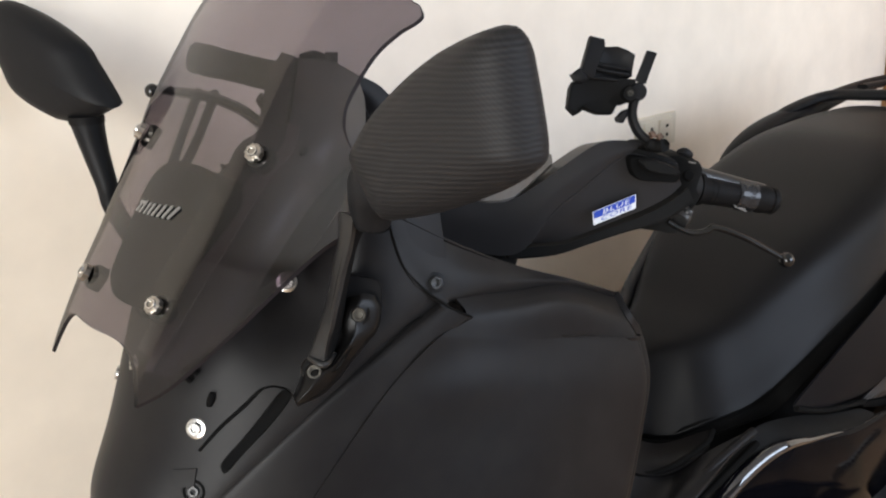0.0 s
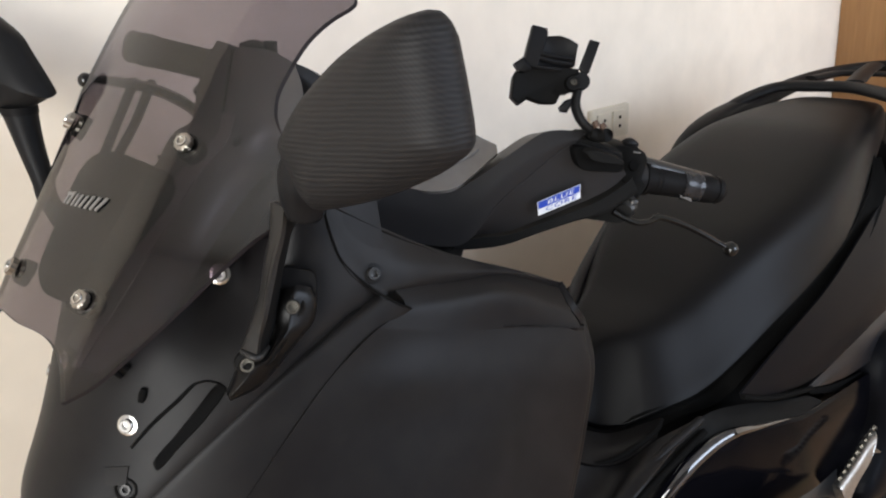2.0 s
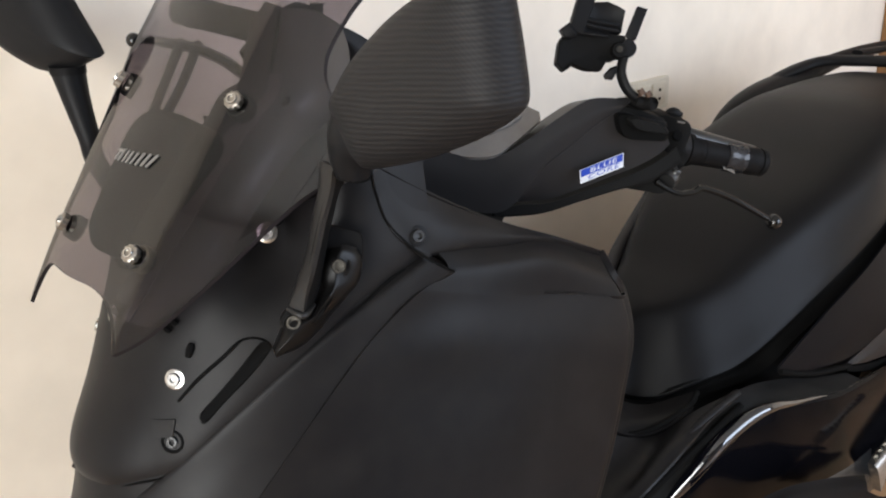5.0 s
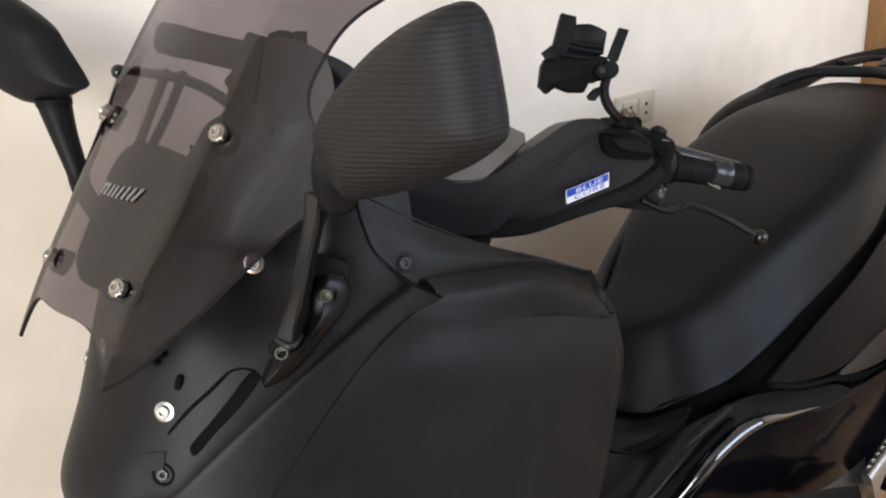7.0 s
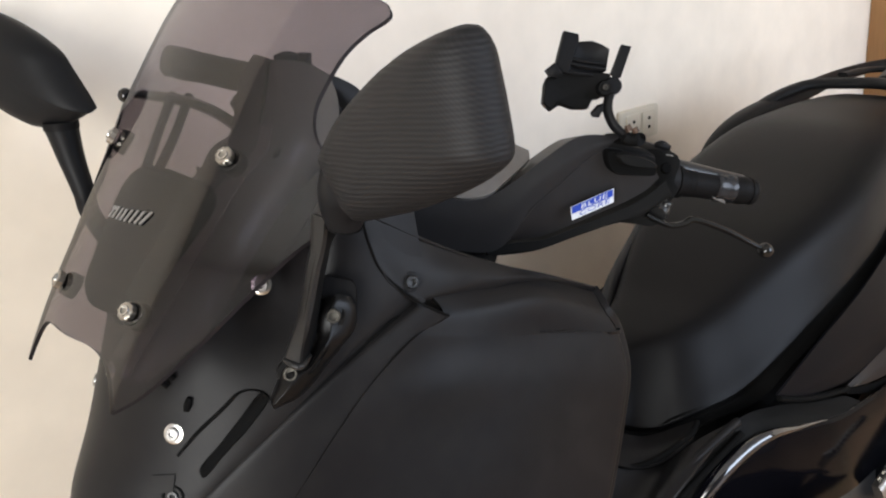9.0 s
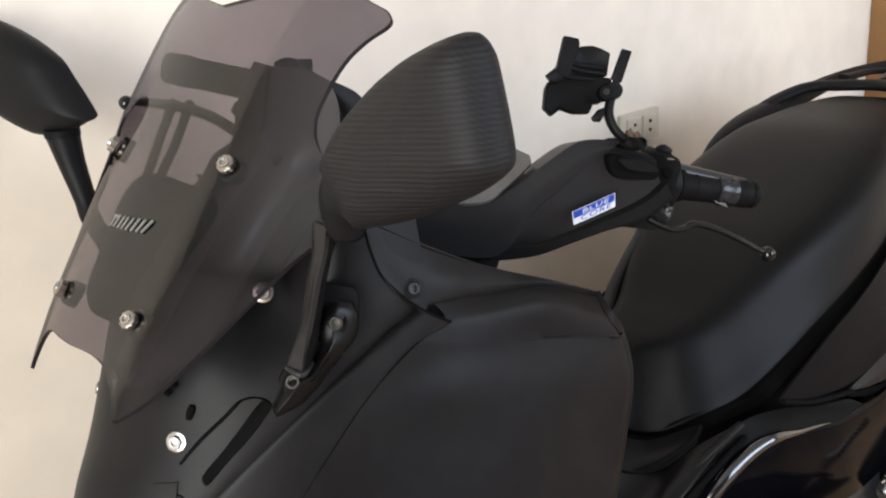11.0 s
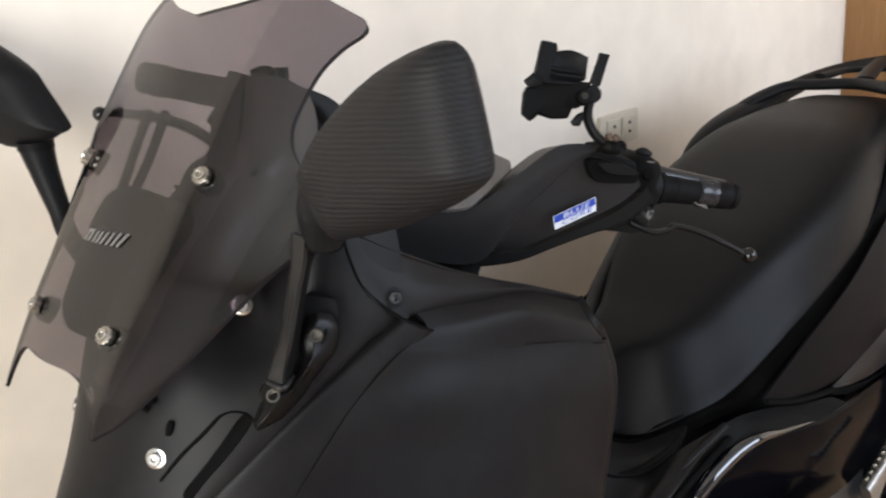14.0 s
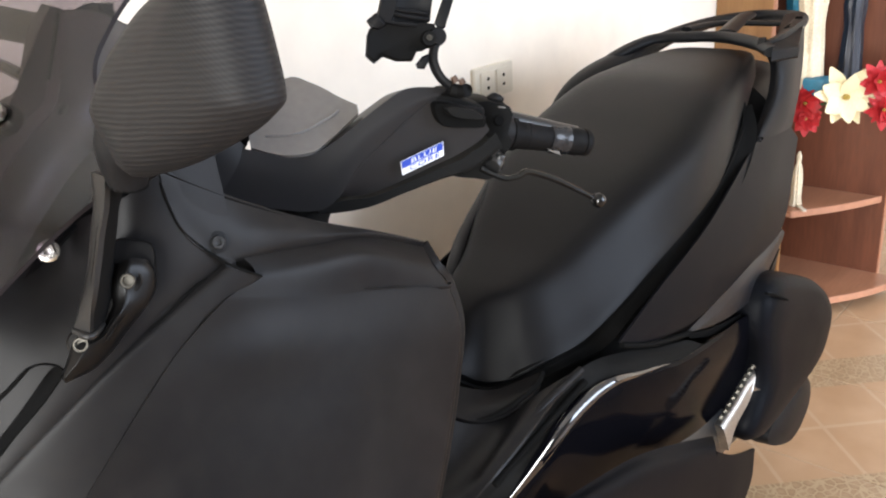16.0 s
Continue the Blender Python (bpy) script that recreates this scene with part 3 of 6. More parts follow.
FACET = [[(0.238, 0.15, 0.949), (0.173, 0.152, 0.936), (0.107, 0.152, 0.924), (0.029, 0.151, 0.889)],
        [(0.231, 0.16, 0.933), (0.18, 0.166, 0.927), (0.122, 0.17, 0.917), (0.036, 0.172, 0.874)],
        [(0.228, 0.165, 0.916), (0.181, 0.176, 0.898), (0.117, 0.182, 0.886), (0.038, 0.184, 0.862)]]
CROWN = Vector((0.66, 0.67, 1.21))


def between(a, b, f):
    return [tuple(Vector(p).lerp(Vector(q), f)) for p, q in zip(a, b)]


# the rear border turns inward in a narrow chamfer
FACET = [r[:3] + between(r[2:3], r[3:], 0.86) + r[3:] for r in FACET]
MAIN[0] = [tuple(Vector(p).lerp(CROWN, -f)) for p, f in zip(MAIN[0], (0.0, 0.008, 0.010, 0.008))]
MAIN = [r[:3] + between(r[2:3], r[3:], 0.86) + [(r[3][0], r[3][1] - 0.005, r[3][2])] for r in MAIN]
SHIELD = [FACET[0], between(FACET[1], FACET[0], 0.35), between(FACET[1], MAIN[0], 0.16), [tuple(Vector(p).lerp(Vector(q), f)) for p, q, f in zip(MAIN[0], FACET[1], (0.30, 0.16, 0.10, 0.08, 0.08))], [tuple(Vector(p).lerp(Vector(q), f)) for p, q, f in zip(MAIN[0], MAIN[1], (0.16, 0.08, 0.05, 0.05, 0.05))]] + MAIN[1:]
BAND = [r[:4] + between(r[3:4], r[4:], 0.30) for r in BAND]
both("leg_shield", lambda: shell(SHIELD, 90, 44, 0.003, IN), M_MATTE, "large dusty matte black leg shield")
both("fairing_strip", lambda: shell(BAND, 36, 20, 0.003, IN), M_MATTE)
# the top fairing slopes out from its crown edge to the ledge and turns inward over its upper edge
for k, f in ((1, 0.004), (2, 0.014), (3, 0.027), (4, 0.034), (5, 0.034)):
    TOP[0][k] = tuple(Vector(TOP[0][k]).lerp(CROWN, -f))
for k, flat in ((2, 0.5), (3, 1), (4, 1), (5, 1)):
    for row, f, bulge in ((1, 0.35, 0.002), (2, 0.72, 0.002)):
        p = Vector(TOP[0][k]).lerp(Vector(TOP[3][k]), f) + Vector((0, bulge, bulge))
        TOP[row][k] = tuple(Vector(TOP[row][k]).lerp(p, flat))
INNER = [[(x - 0.012, y - 0.055, z - 0.014) for x, y, z in TOP[0]], [(x - 0.003, y - 0.016, z - 0.001) for x, y, z in TOP[0]], [(x - 0.0006, y - 0.0025, z + 0.0004) for x, y, z in TOP[0]]]
TOP[3] = [(x + 0.002 * f, y - 0.001 - 0.002 * f, z - 0.0015 - 0.0055 * f) for (x, y, z), f in zip(TOP[3], (0, 0, 0.4, 1, 1, 1))]
both("upper_fairing", lambda: shell(INNER + TOP, 36, 36, 0.003, (0.1, 0, 0.6)), M_MATTE, "matte black upper fairing with one screw")
both("fairing_seam", lambda: tube([(0.286, 0.132, 1.019), (0.285, 0.135, 1.004), (0.28, 0.14, 0.982), (0.267, 0.146, 0.963), (0.255, 0.154, 0.95), (0.244, 0.161, 0.941), (0.233, 0.165, 0.934)], 0.0011, 40, 8), M_HOLE)
# rear edge of the leg shield turns inward
REAR = [FACET[0][-1], FACET[1][-1]] + [r[-1] for r in MAIN]
both("shield_lip", lambda: shell([REAR, [(x - 0.012, y - 0.006, z) for x, y, z in REAR], [(x - 0.014, y - 0.05, z - 0.035) for x, y, z in REAR]], 8, 30, 0.003, IN), M_MATTE)
both("knee_panel", lambda: shell([[(x - 0.013, y - 0.045, z - 0.033) for x, y, z in REAR], [(x - 0.02, y * 0.3, z - 0.05) for x, y, z in REAR]], 6, 20, 0.003, (0.3, 0, 0.75)), M_DARK)


def cowl_point(s, z, off=0.0):
    xf, w = 0.463 - 0.37 * (z - 0.877) + off, 0.150 - 0.15 * (z - 0.93) + off
    a = abs(s) * math.pi / 2
    u = max(0.0, math.cos(a)) ** (2 / 1.85)
    xf += 0.009 * math.exp(-((z - 0.812) / 0.035) ** 2) * max(0.0, (u - 0.90) / 0.10)
    return Vector((0.24 + (xf - 0.24) * u, math.copysign(w * max(0.0, 1 - u ** 1.85) ** (1 / 1.85), s), z))


def cowl_edge(s):
    """Height of the seam between the cowl and the front panel below it."""
    return float(np.interp(abs(s), (0, 0.09, 0.15, 0.24, 0.31, 0.36, 0.40, 0.49, 0.60, 0.70, 0.77, 0.86, 0.96, 1.0), (0.790, 0.790, 0.790, 0.797, 0.803, 0.808, 0.819, 0.846, 0.881, 0.9065, 0.923, 0.936, 0.943, 0.945)))


def cowl_top(s):
    return float(np.interp(abs(s), (0, 0.3, 0.6, 0.85, 1.0), (0.950, 0.960, 0.998, 1.03, 1.04)))


def hollow(s, z):
    """Depth of the pocket under the windscreen's side edge, from 0 to 1."""
    return math.exp(-((abs(s) - 0.53) / 0.13) ** 2) / (1 + math.exp(-(z - 0.942) / 0.010))


def cowl_shell(z0, z1, off, nz=18, ns=61, pocket=0.0, roll=0.0):
    ctrl = []
    for i in range(nz):
        row = []
        for j in range(ns):
            s = j / (ns - 1) * 2 - 1
            z = z0(s) + (z1(s) - z0(s)) * i / (nz - 1)
            row.append(cowl_point(s, z, off - pocket * hollow(s, z) - roll * math.exp(-(z - z0(s)) / 0.009)))
        ctrl.append(row)
    return shell(ctrl, nz, ns, 0.003, (0.2, 0, 0.8))


sp("front_cowl", cowl_shell(lambda s: cowl_edge(s) + 0.0015, cowl_top, 0.002, 48, 91, 0.034, 0.005), M_MATTE, "matte black front cowl under the windscreen")
sp("front_panel", cowl_shell(lambda s: 0.56, lambda s: cowl_edge(s) + 0.002, -0.0045), M_MATTE, "matte black front panel")


def cowl_f(x, y, z):
    xf, w = 0.463 - 0.37 * (z - 0.877), 0.150 - 0.15 * (z - 0.93)
    return (max(0.0, (x - 0.24) / (xf - 0.24)) ** 1.85 + (abs(y) / w) ** 1.85) - 1


def cowl_normal(p):
    e = 0.001
    return Vector([cowl_f(*(p + v)) - cowl_f(*(p - v)) for v in (Vector((e, 0, 0)), Vector((0, e, 0)), Vector((0, 0, e)))]).normalized()


def on_cowl(x, y, z):
    return Vector((x, y, z)), cowl_normal(Vector((x, y, z)))


def screw(at, normal, r=0.0065, mat=M_CHROME, washer=True, parent=None, label=""):
    """A socket screw on its washer."""
    at, normal = Vector(at), Vector(normal).normalized()
    ob = sp("screw", disc(at, normal, r, r * 0.7, 20, 0, r * 0.5), mat, label)
    if washer:
        part("washer", disc(at - normal * 0.001, normal, r * 1.55, 0.0016, 20), M_CHROME if mat is M_CHROME else M_PLASTIC, ob)
    return ob


p, nn = on_cowl(0.436, 0.069, 0.878)
screw(p + nn * 0.001, nn, 0.0052, M_CHROME, True, label="bright chrome screw with washer")
p, nn = on_cowl(0.447, 0.075, 0.831)
sp("screw_well", disc(p + nn * 0.0008, nn, 0.0092, 0.0022, 24, 0, 0.0072), M_HOLE)
screw(p + nn * 0.001, nn, 0.0046, M_METAL, False, label="black screw sunk in the cowl")
screw((0.256, 0.1475, 0.966), (0.35, 0.9, 0.25), 0.0055, M_METAL, True, label="black fairing screw")
p, nn = on_cowl(0.436, -0.069, 0.878)
screw(p + nn * 0.001, nn, 0.0062, M_CHROME, True)
RESIDUE = [[(0.455, 0.060, 0.847), (0.443, 0.076, 0.849)], [(0.458, 0.064, 0.834), (0.4475, 0.0765, 0.8355)]]
sp("tape_residue", shell([[Vector(q) + Vector((0.0012, 0.0008, 0.0004)) for q in r] for r in RESIDUE], 6, 6, 0.0008, (0.2, 0, 0.8)), M_RESIDUE, "faint square of tape residue")
# slot hole, grooves and dark recess of the cowl
q = Vector((0.425, 0.075, 0.9))
sp("slot_hole", tube([(0.4268, 0.0762, 0.8960), (0.4250, 0.0768, 0.9010), (0.4230, 0.0772, 0.9060)], [0.0022, 0.0030, 0.0022], 10, 12), M_HOLE)
SLOT = [(0.382, 0.109, 0.904), (0.376, 0.113, 0.901), (0.379, 0.113, 0.895), (0.394, 0.107, 0.878), (0.412, 0.099, 0.861), (0.426, 0.092, 0.846), (0.429, 0.089, 0.848), (0.427, 0.088, 0.854), (0.413, 0.095, 0.869), (0.398, 0.102, 0.886)]
both("cowl_recess", lambda: ring_body(closed(SLOT, 40), ((1.0, 0.0), (1.0, 0.0030), (0.95, 0.0034), (0.90, 0.0026), (0.2, 0.0028)), (0.6, 0.75, 0.25)), M_HOLE)
SLIT = [(0.437, 0.073, 0.862), (0.422, 0.083, 0.88), (0.406, 0.093, 0.895), (0.397, 0.098, 0.904), (0.392, 0.1, 0.907), (0.385, 0.105, 0.908), (0.378, 0.111, 0.905)]
K_LINE = [(0.249, 0.148, 0.943), (0.278, 0.145, 0.939), (0.306, 0.141, 0.923), (0.332, 0.135, 0.906), (0.365, 0.125, 0.881), (0.405, 0.109, 0.846), (0.436, 0.093, 0.818), (0.447, 0.085, 0.808), (0.459, 0.074, 0.803), (0.474, 0.056, 0.797), (0.487, 0.036, 0.79), (0.492, 0.021, 0.791)]
DOT = [(0.471, 0.01, 0.852)]
both("cowl_groove", lambda: tube([Vector(v) + Vector((0.0015, 0.0015, 0)) for v in SLIT], [0.0013, 0.0016, 0.0016, 0.0014, 0.0010, 0.0008, 0.0008], 30, 8), M_HOLE)
sp("clip_hole", disc(DOT[0], (0.9, 0.3, 0.3), 0.0022, 0.0035, 10), M_HOLE)

both("cowl_seam", lambda: tube([Vector(q) + Vector((-0.0012, -0.0012, -0.0015)) for q in K_LINE], 0.0010, 60, 8), M_HOLE)
for TAB in ([(0.437, 0.058, 0.921), (0.432, 0.063, 0.914)], [(0.431, 0.062, 0.924), (0.427, 0.066, 0.92)]):
    sp("clip_tab", tube(TAB, 0.0022, 6, 8), M_HOLE)

# ---- windscreen ----
def screen_x(z):
    return float(np.interp(z, (0.80, 0.85, 0.913, 0.982, 1.081, 1.17, 1.26), (0.567, 0.537, 0.505, 0.465, 0.392, 0.326, 0.241)))


def on_screen(y, z, off=0.0):
    zz = [screen_x(z + d) for d in (-0.03, -0.015, 0, 0.015, 0.03)]
    k = 3.8 if y > 0 else 2.6 - 0.9 * min(1, max(0, (z - 1.00) / 0.10))
    return Vector((sum(zz) / 5 - k * y * y + off, y, z))


# side outline from the lower tip up to the lobe, as (half width, height)
SIDE = spline([(0.074, 0.916, 0), (0.088, 0.926, 0), (0.100, 0.940, 0), (0.119, 0.970, 0), (0.143, 1.016, 0), (0.158, 1.036, 0), (0.156, 1.050, 0), (0.142, 1.075, 0), (0.1295, 1.0925, 0),
               (0.124, 1.104, 0), (0.1215, 1.118, 0), (0.124, 1.145, 0), (0.1305, 1.160, 0), (0.1375, 1.168, 0), (0.1385, 1.173, 0), (0.134, 1.180, 0)], 100)


def screen_loft():
    """Rows from the lower edge up to the top edge, each as wide as the outline at its height."""
    n, bm = 33, bmesh.new()
    front, back = [], []
    for i, p in enumerate(SIDE):
        v = (p.y - SIDE[0].y) / (SIDE[-1].y - SIDE[0].y)
        row = []
        for j in range(n):
            s = j / (n - 1) * 2 - 1
            a = abs(s)
            low = 0.041 * (1 - a ** 5) * (1 - v) ** 3
            high = (float(np.interp(a, (0, 0.3, 0.6, 0.74, 0.90, 1.0), (1.190, 1.196, 1.204, 1.2005, 1.188, 1.180))) - 1.180) * v ** 5
            wide = 1 + 0.10 * min(1, max(0, (p.y - 1.03) / 0.08)) if s < 0 else 1
            row.append(on_screen(p.x * s * wide, p.y + low + high))
        front.append([bm.verts.new(q) for q in row])
        back.append([bm.verts.new(q - Vector((0.0026, 0, 0.0022))) for q in row])
    grid_faces(bm, front)
    for f in grid_faces(bm, back):
        f.material_index = 2
    rim = grid_faces(bm, [front[0], back[0]]) + grid_faces(bm, [front[-1], back[-1]])
    for j in (0, -1):
        rim += grid_faces(bm, [[r[j] for r in front], [r[j] for r in back]])
    for f in rim:
        f.material_index = 1
    return bm


screen_bm = screen_loft()
screen = sp("windscreen", screen_bm, M_SMOKE, "tall smoked transparent acrylic windscreen")
screen.data.materials.append(M_RIM)
screen.data.materials.append(M_INSIDE)
for y, z in ((0.083, 1.081), (-0.079, 1.082), (0.063, 0.981), (-0.042, 0.984)):
    p = on_screen(y, z, 0.0015)
    nn = Vector((0.72, 6.5 * y * 0.72, 0.62)).normalized()
    b = part("bolt", disc(p, nn, 0.0044, 0.0068, 12, 0, 0.0030), M_CHROME, screen, "chrome socket bolt")
    q = nn.to_track_quat("Z", "Y")
    part("knurled_collar", loft([[p + q @ Vector((r * (1 + 0.07 * math.cos(10 * a)) * math.cos(a), r * (1 + 0.07 * math.cos(10 * a)) * math.sin(a), h)) for a in [k / 40 * math.tau for k in range(40)]] for r, h in ((0.0066, 0.0), (0.0068, 0.0045), (0.0058, 0.0054), (0.0040, 0.0054))]), M_STEEL, b, "dark knurled collar")
    part("rubber_washer", disc(p - nn * 0.013, nn, 0.0105, 0.0105, 20), M_RUBBER, b, "black rubber spacer")
screw((0.363, 0.101, 0.985), (0.55, 0.8, 0.2), 0.0052, M_CHROME, True, label="chrome screw beside the windscreen edge")
screw((0.452, 0.008, 0.918), (0.9, -0.2, 0.2), 0.0050, M_CHROME, True)

WING = [[(0.252, -0.031, 1.13), (0.248, -0.021, 1.133), (0.23, -0.007, 1.129), (0.208, -0.003, 1.116)],
        [(0.268, -0.014, 1.113), (0.264, 0.005, 1.113), (0.244, 0.017, 1.106), (0.215, 0.016, 1.092)],
        [(0.292, 0.009, 1.085), (0.289, 0.03, 1.084), (0.272, 0.044, 1.075), (0.238, 0.038, 1.058)],
        [(0.307, 0.022, 1.07), (0.306, 0.041, 1.065), (0.292, 0.049, 1.056), (0.268, 0.045, 1.042)],
        [(0.339, 0.031, 1.055), (0.339, 0.054, 1.048), (0.328, 0.064, 1.038), (0.311, 0.063, 1.027)],
        [(0.375, 0.038, 1.029), (0.376, 0.065, 1.016), (0.367, 0.073, 1.005), (0.354, 0.073, 0.995)],
        [(0.42, 0.043, 0.978), (0.421, 0.065, 0.97), (0.412, 0.076, 0.961), (0.4, 0.078, 0.953)],
        [(0.46, 0.049, 0.929), (0.457, 0.057, 0.928), (0.453, 0.062, 0.926), (0.448, 0.063, 0.923)]]
WING_INNER = [[(0.255, -0.05, 1.138), (0.245, -0.033, 1.132)],
        [(0.273, -0.047, 1.119), (0.262, -0.019, 1.109)],
        [(0.293, -0.032, 1.091), (0.284, 0.003, 1.082)],
        [(0.307, -0.019, 1.077), (0.301, 0.015, 1.066)],
        [(0.329, -0.015, 1.068), (0.333, 0.024, 1.05)],
        [(0.363, -0.003, 1.032), (0.368, 0.031, 1.024)],
        [(0.42, 0.014, 0.971), (0.414, 0.037, 0.972)],
        [(0.455, 0.027, 0.939), (0.452, 0.043, 0.933)]]
STRUT_A = [(0.282, -0.167, 1.097), (0.326, -0.117, 1.071), (0.367, -0.064, 1.051)]
STRUT_B = [(0.268, -0.16, 1.094), (0.314, -0.11, 1.067), (0.358, -0.06, 1.049)]
SLIT_W = [(0.31, 0.052, 1.066), (0.307, 0.053, 1.069), (0.302, 0.051, 1.072)]
sp("screen_wing", shell(WING, 48, 20, 0.003, (0.15, -0.1, 1.0)), M_WING, "dark grey inner wing behind the windscreen")
sp("wing_inner", shell(WING_INNER, 40, 8, 0.003, (0.15, -0.1, 1.0)), M_WING, "dark grey inner cheek of the wing")
# grey strip laid over the ridge, its reflected light put into the colour
sp("wing_sheen", shell([[Vector(q) + Vector((0.0015, 0.001, 0.001)) for q in (r[0], Vector(r[0]).lerp(Vector(r[1]), 0.75))] for r in WING[2:]], 40, 6, 0.002, (0.15, -0.1, 1.0)), M_GREY, "paler strip for the light reflected along the wing's edge")
sp("wing_seam", tube([r[0] for r in WING], 0.0016, 50, 8), M_HOLE)
sp("wing_slit", tube(SLIT_W, [0.0012, 0.0030, 0.0012], 10, 8), M_HOLE)
CHEEK = [[(0.23, 0.03, 1.062), (0.257, 0.076, 1.054), (0.266, 0.097, 1.045)],
        [(0.263, 0.037, 1.042), (0.275, 0.08, 1.037), (0.279, 0.098, 1.034)],
        [(0.306, 0.054, 1.026), (0.303, 0.078, 1.018), (0.299, 0.097, 1.013)],
        [(0.349, 0.063, 0.994), (0.341, 0.077, 0.991), (0.334, 0.086, 0.989)],
        [(0.391, 0.066, 0.956), (0.388, 0.073, 0.956), (0.385, 0.077, 0.955)]]
GAP = [[(0.276, 0.071, 1.053), (0.272, 0.077, 1.05)],
        [(0.309, 0.077, 1.026), (0.304, 0.086, 1.022)],
        [(0.337, 0.078, 1.003), (0.332, 0.088, 0.998)],
        [(0.354, 0.081, 0.985), (0.352, 0.086, 0.982)]]
sp("screen_cheek", shell(CHEEK, 30, 12, 0.003, (0.15, -0.1, 1.0)), M_DARK, "dark grey cheek between wing and fairing")
# black sheet that stands for the shade between wing and fairing
sp("cheek_gap_shade", shell(GAP, 16, 6, 0.002, (0.15, -0.1, 1.0)), M_HOLE)
for nm in (STRUT_A, STRUT_B):
    sp("visor_strut", tube(nm, [0.0048, 0.0042, 0.0042], 14, 10), M_PLASTIC)
sp("strut_knob", disc(STRUT_B[-1], (0.6, 0.75, 0.2), 0.006, 0.006, 14), M_PLASTIC)
# dark visor behind the middle of the windscreen, with its strut
vis = [(0.0, 1.066), (0.028, 1.064), (0.046, 1.052), (0.050, 1.032), (0.044, 1.0), (0.034, 0.972), (0.0, 0.968)]
loop = closed([on_screen(y, z, -0.022) for y, z in vis] + [on_screen(-y, z, -0.022) for y, z in reversed(vis[1:-1])], 48)
sp("meter_visor", ring_body(loop, ((0.85, -0.06), (1.0, -0.03), (1.0, 0.0), (0.9, 0.006), (0.5, 0.008)), (0.8, 0, 0.5)), M_DARK, "dark rounded visor in front of the meter")

# badge lettering on the windscreen
def letters(name, body, size, m, mat, parent, shear=0.0, ext=0.0003, width=1.0, label=""):
    cu = bpy.data.curves.new(name, "FONT")
    cu.body, cu.size, cu.extrude, cu.shear, cu.align_x, cu.align_y = body, size, ext, shear, "CENTER", "CENTER"
    cu.space_character = width
    tmp = bpy.data.objects.new(name, cu)
    scene.collection.objects.link(tmp)
    me = bpy.data.meshes.new_from_object(tmp.evaluated_get(bpy.context.evaluated_depsgraph_get()))
    bpy.data.objects.remove(tmp)
    me.transform(m)
    me.materials.clear()
    me.materials.append(mat)
    ob = new(name, me)
    ob.parent = parent
    if label:
        ob["label"] = label
    return ob


# model mark drawn as plain slanted shapes
U = 0.0056


def mark(name, x0, y0, x1, y1, th, parent, label=""):
    """A slanted bar that lies on the curved screen."""
    d = Vector((x1 - x0, y1 - y0))
    w = Vector((-d.y, d.x)).normalized() * th / 2 / U
    cs = [(x0 + w.x, y0 + w.y), (x1 + w.x, y1 + w.y), (x1 - w.x, y1 - w.y), (x0 - w.x, y0 - w.y)]
    bm = bmesh.new()
    lo, up = [[bm.verts.new(on_screen(0.016 + x * U, 1.040 + y * U * 0.8, off)) for x, y in cs] for off in (0.0008, 0.0022)]
    bm.faces.new(up), bm.faces.new(list(reversed(lo)))
    grid_faces(bm, [lo, up], True)
    return part(name, bm, M_SILVERPRINT, parent, label, smooth=False)


badge = mark("badge", -3.7, 0.55, -2.0, 0.55, 0.0022, screen, "grey printed slanted model mark")
for x0, x1, y0, y1 in ((-3.6, -3.1, -0.9, 0.6), (-2.6, -2.0, -0.9, 0.9), (-1.4, -0.9, -0.9, 0.8), (-0.4, 0.1, -0.9, 0.8), (0.6, 1.3, -0.9, 0.8), (1.8, 2.5, -0.9, 0.9), (2.9, 3.7, -0.9, 0.9), (3.9, 5.0, -0.9, 0.9)):
    mark("badge_shape", x0, y0, x1, y1, 0.0024, badge)

# ---- mirrors ----
MIR = [(0.335, 0.169, 1.082), (0.335, 0.177, 1.095), (0.335, 0.197, 1.116), (0.335, 0.222, 1.135), (0.335, 0.255, 1.156), (0.335, 0.285, 1.169), (0.335, 0.313, 1.177), (0.335, 0.325, 1.172), (0.335, 0.33, 1.157), (0.335, 0.336, 1.13), (0.335, 0.339, 1.109), (0.335, 0.334, 1.099), (0.335, 0.308, 1.083), (0.335, 0.259, 1.062), (0.335, 0.214, 1.048), (0.335, 0.196, 1.046), (0.335, 0.181, 1.064)]
loop = closed(MIR, 56)


def mirror_body(lp, bulge, face):
    """Shell of a mirror: convex front, rim, and the glass side set back."""
    return ring_body(lp, ((0.80, -0.016), (0.88, -0.013), (0.94, -0.006), (0.975, 0.0), (0.975, bulge * 0.15), (0.94, bulge * 0.4), (0.84, bulge * 0.68), (0.66, bulge * 0.87), (0.40, bulge * 0.97), (0.15, bulge)), face)


left = sp("mirror", mirror_body(loop, 0.034, (1, 0.12, 0.1)), M_CARBON, "rear mirror in ribbed carbon-look film")
part("mirror_glass", ring_body(loop, ((0.78, -0.018), (0.78, -0.0155)), (1, 0.12, 0.1)), M_GLASS_MIRROR, left, "silvered mirror glass")
part("collar", tube([(0.333, 0.196, 1.082), (0.336, 0.186, 1.066), (0.337, 0.180, 1.052), (0.336, 0.177, 1.038)], [0.020, 0.021, 0.0165, 0.0125], 18, 18), M_PLASTIC, left, "smooth black collar")
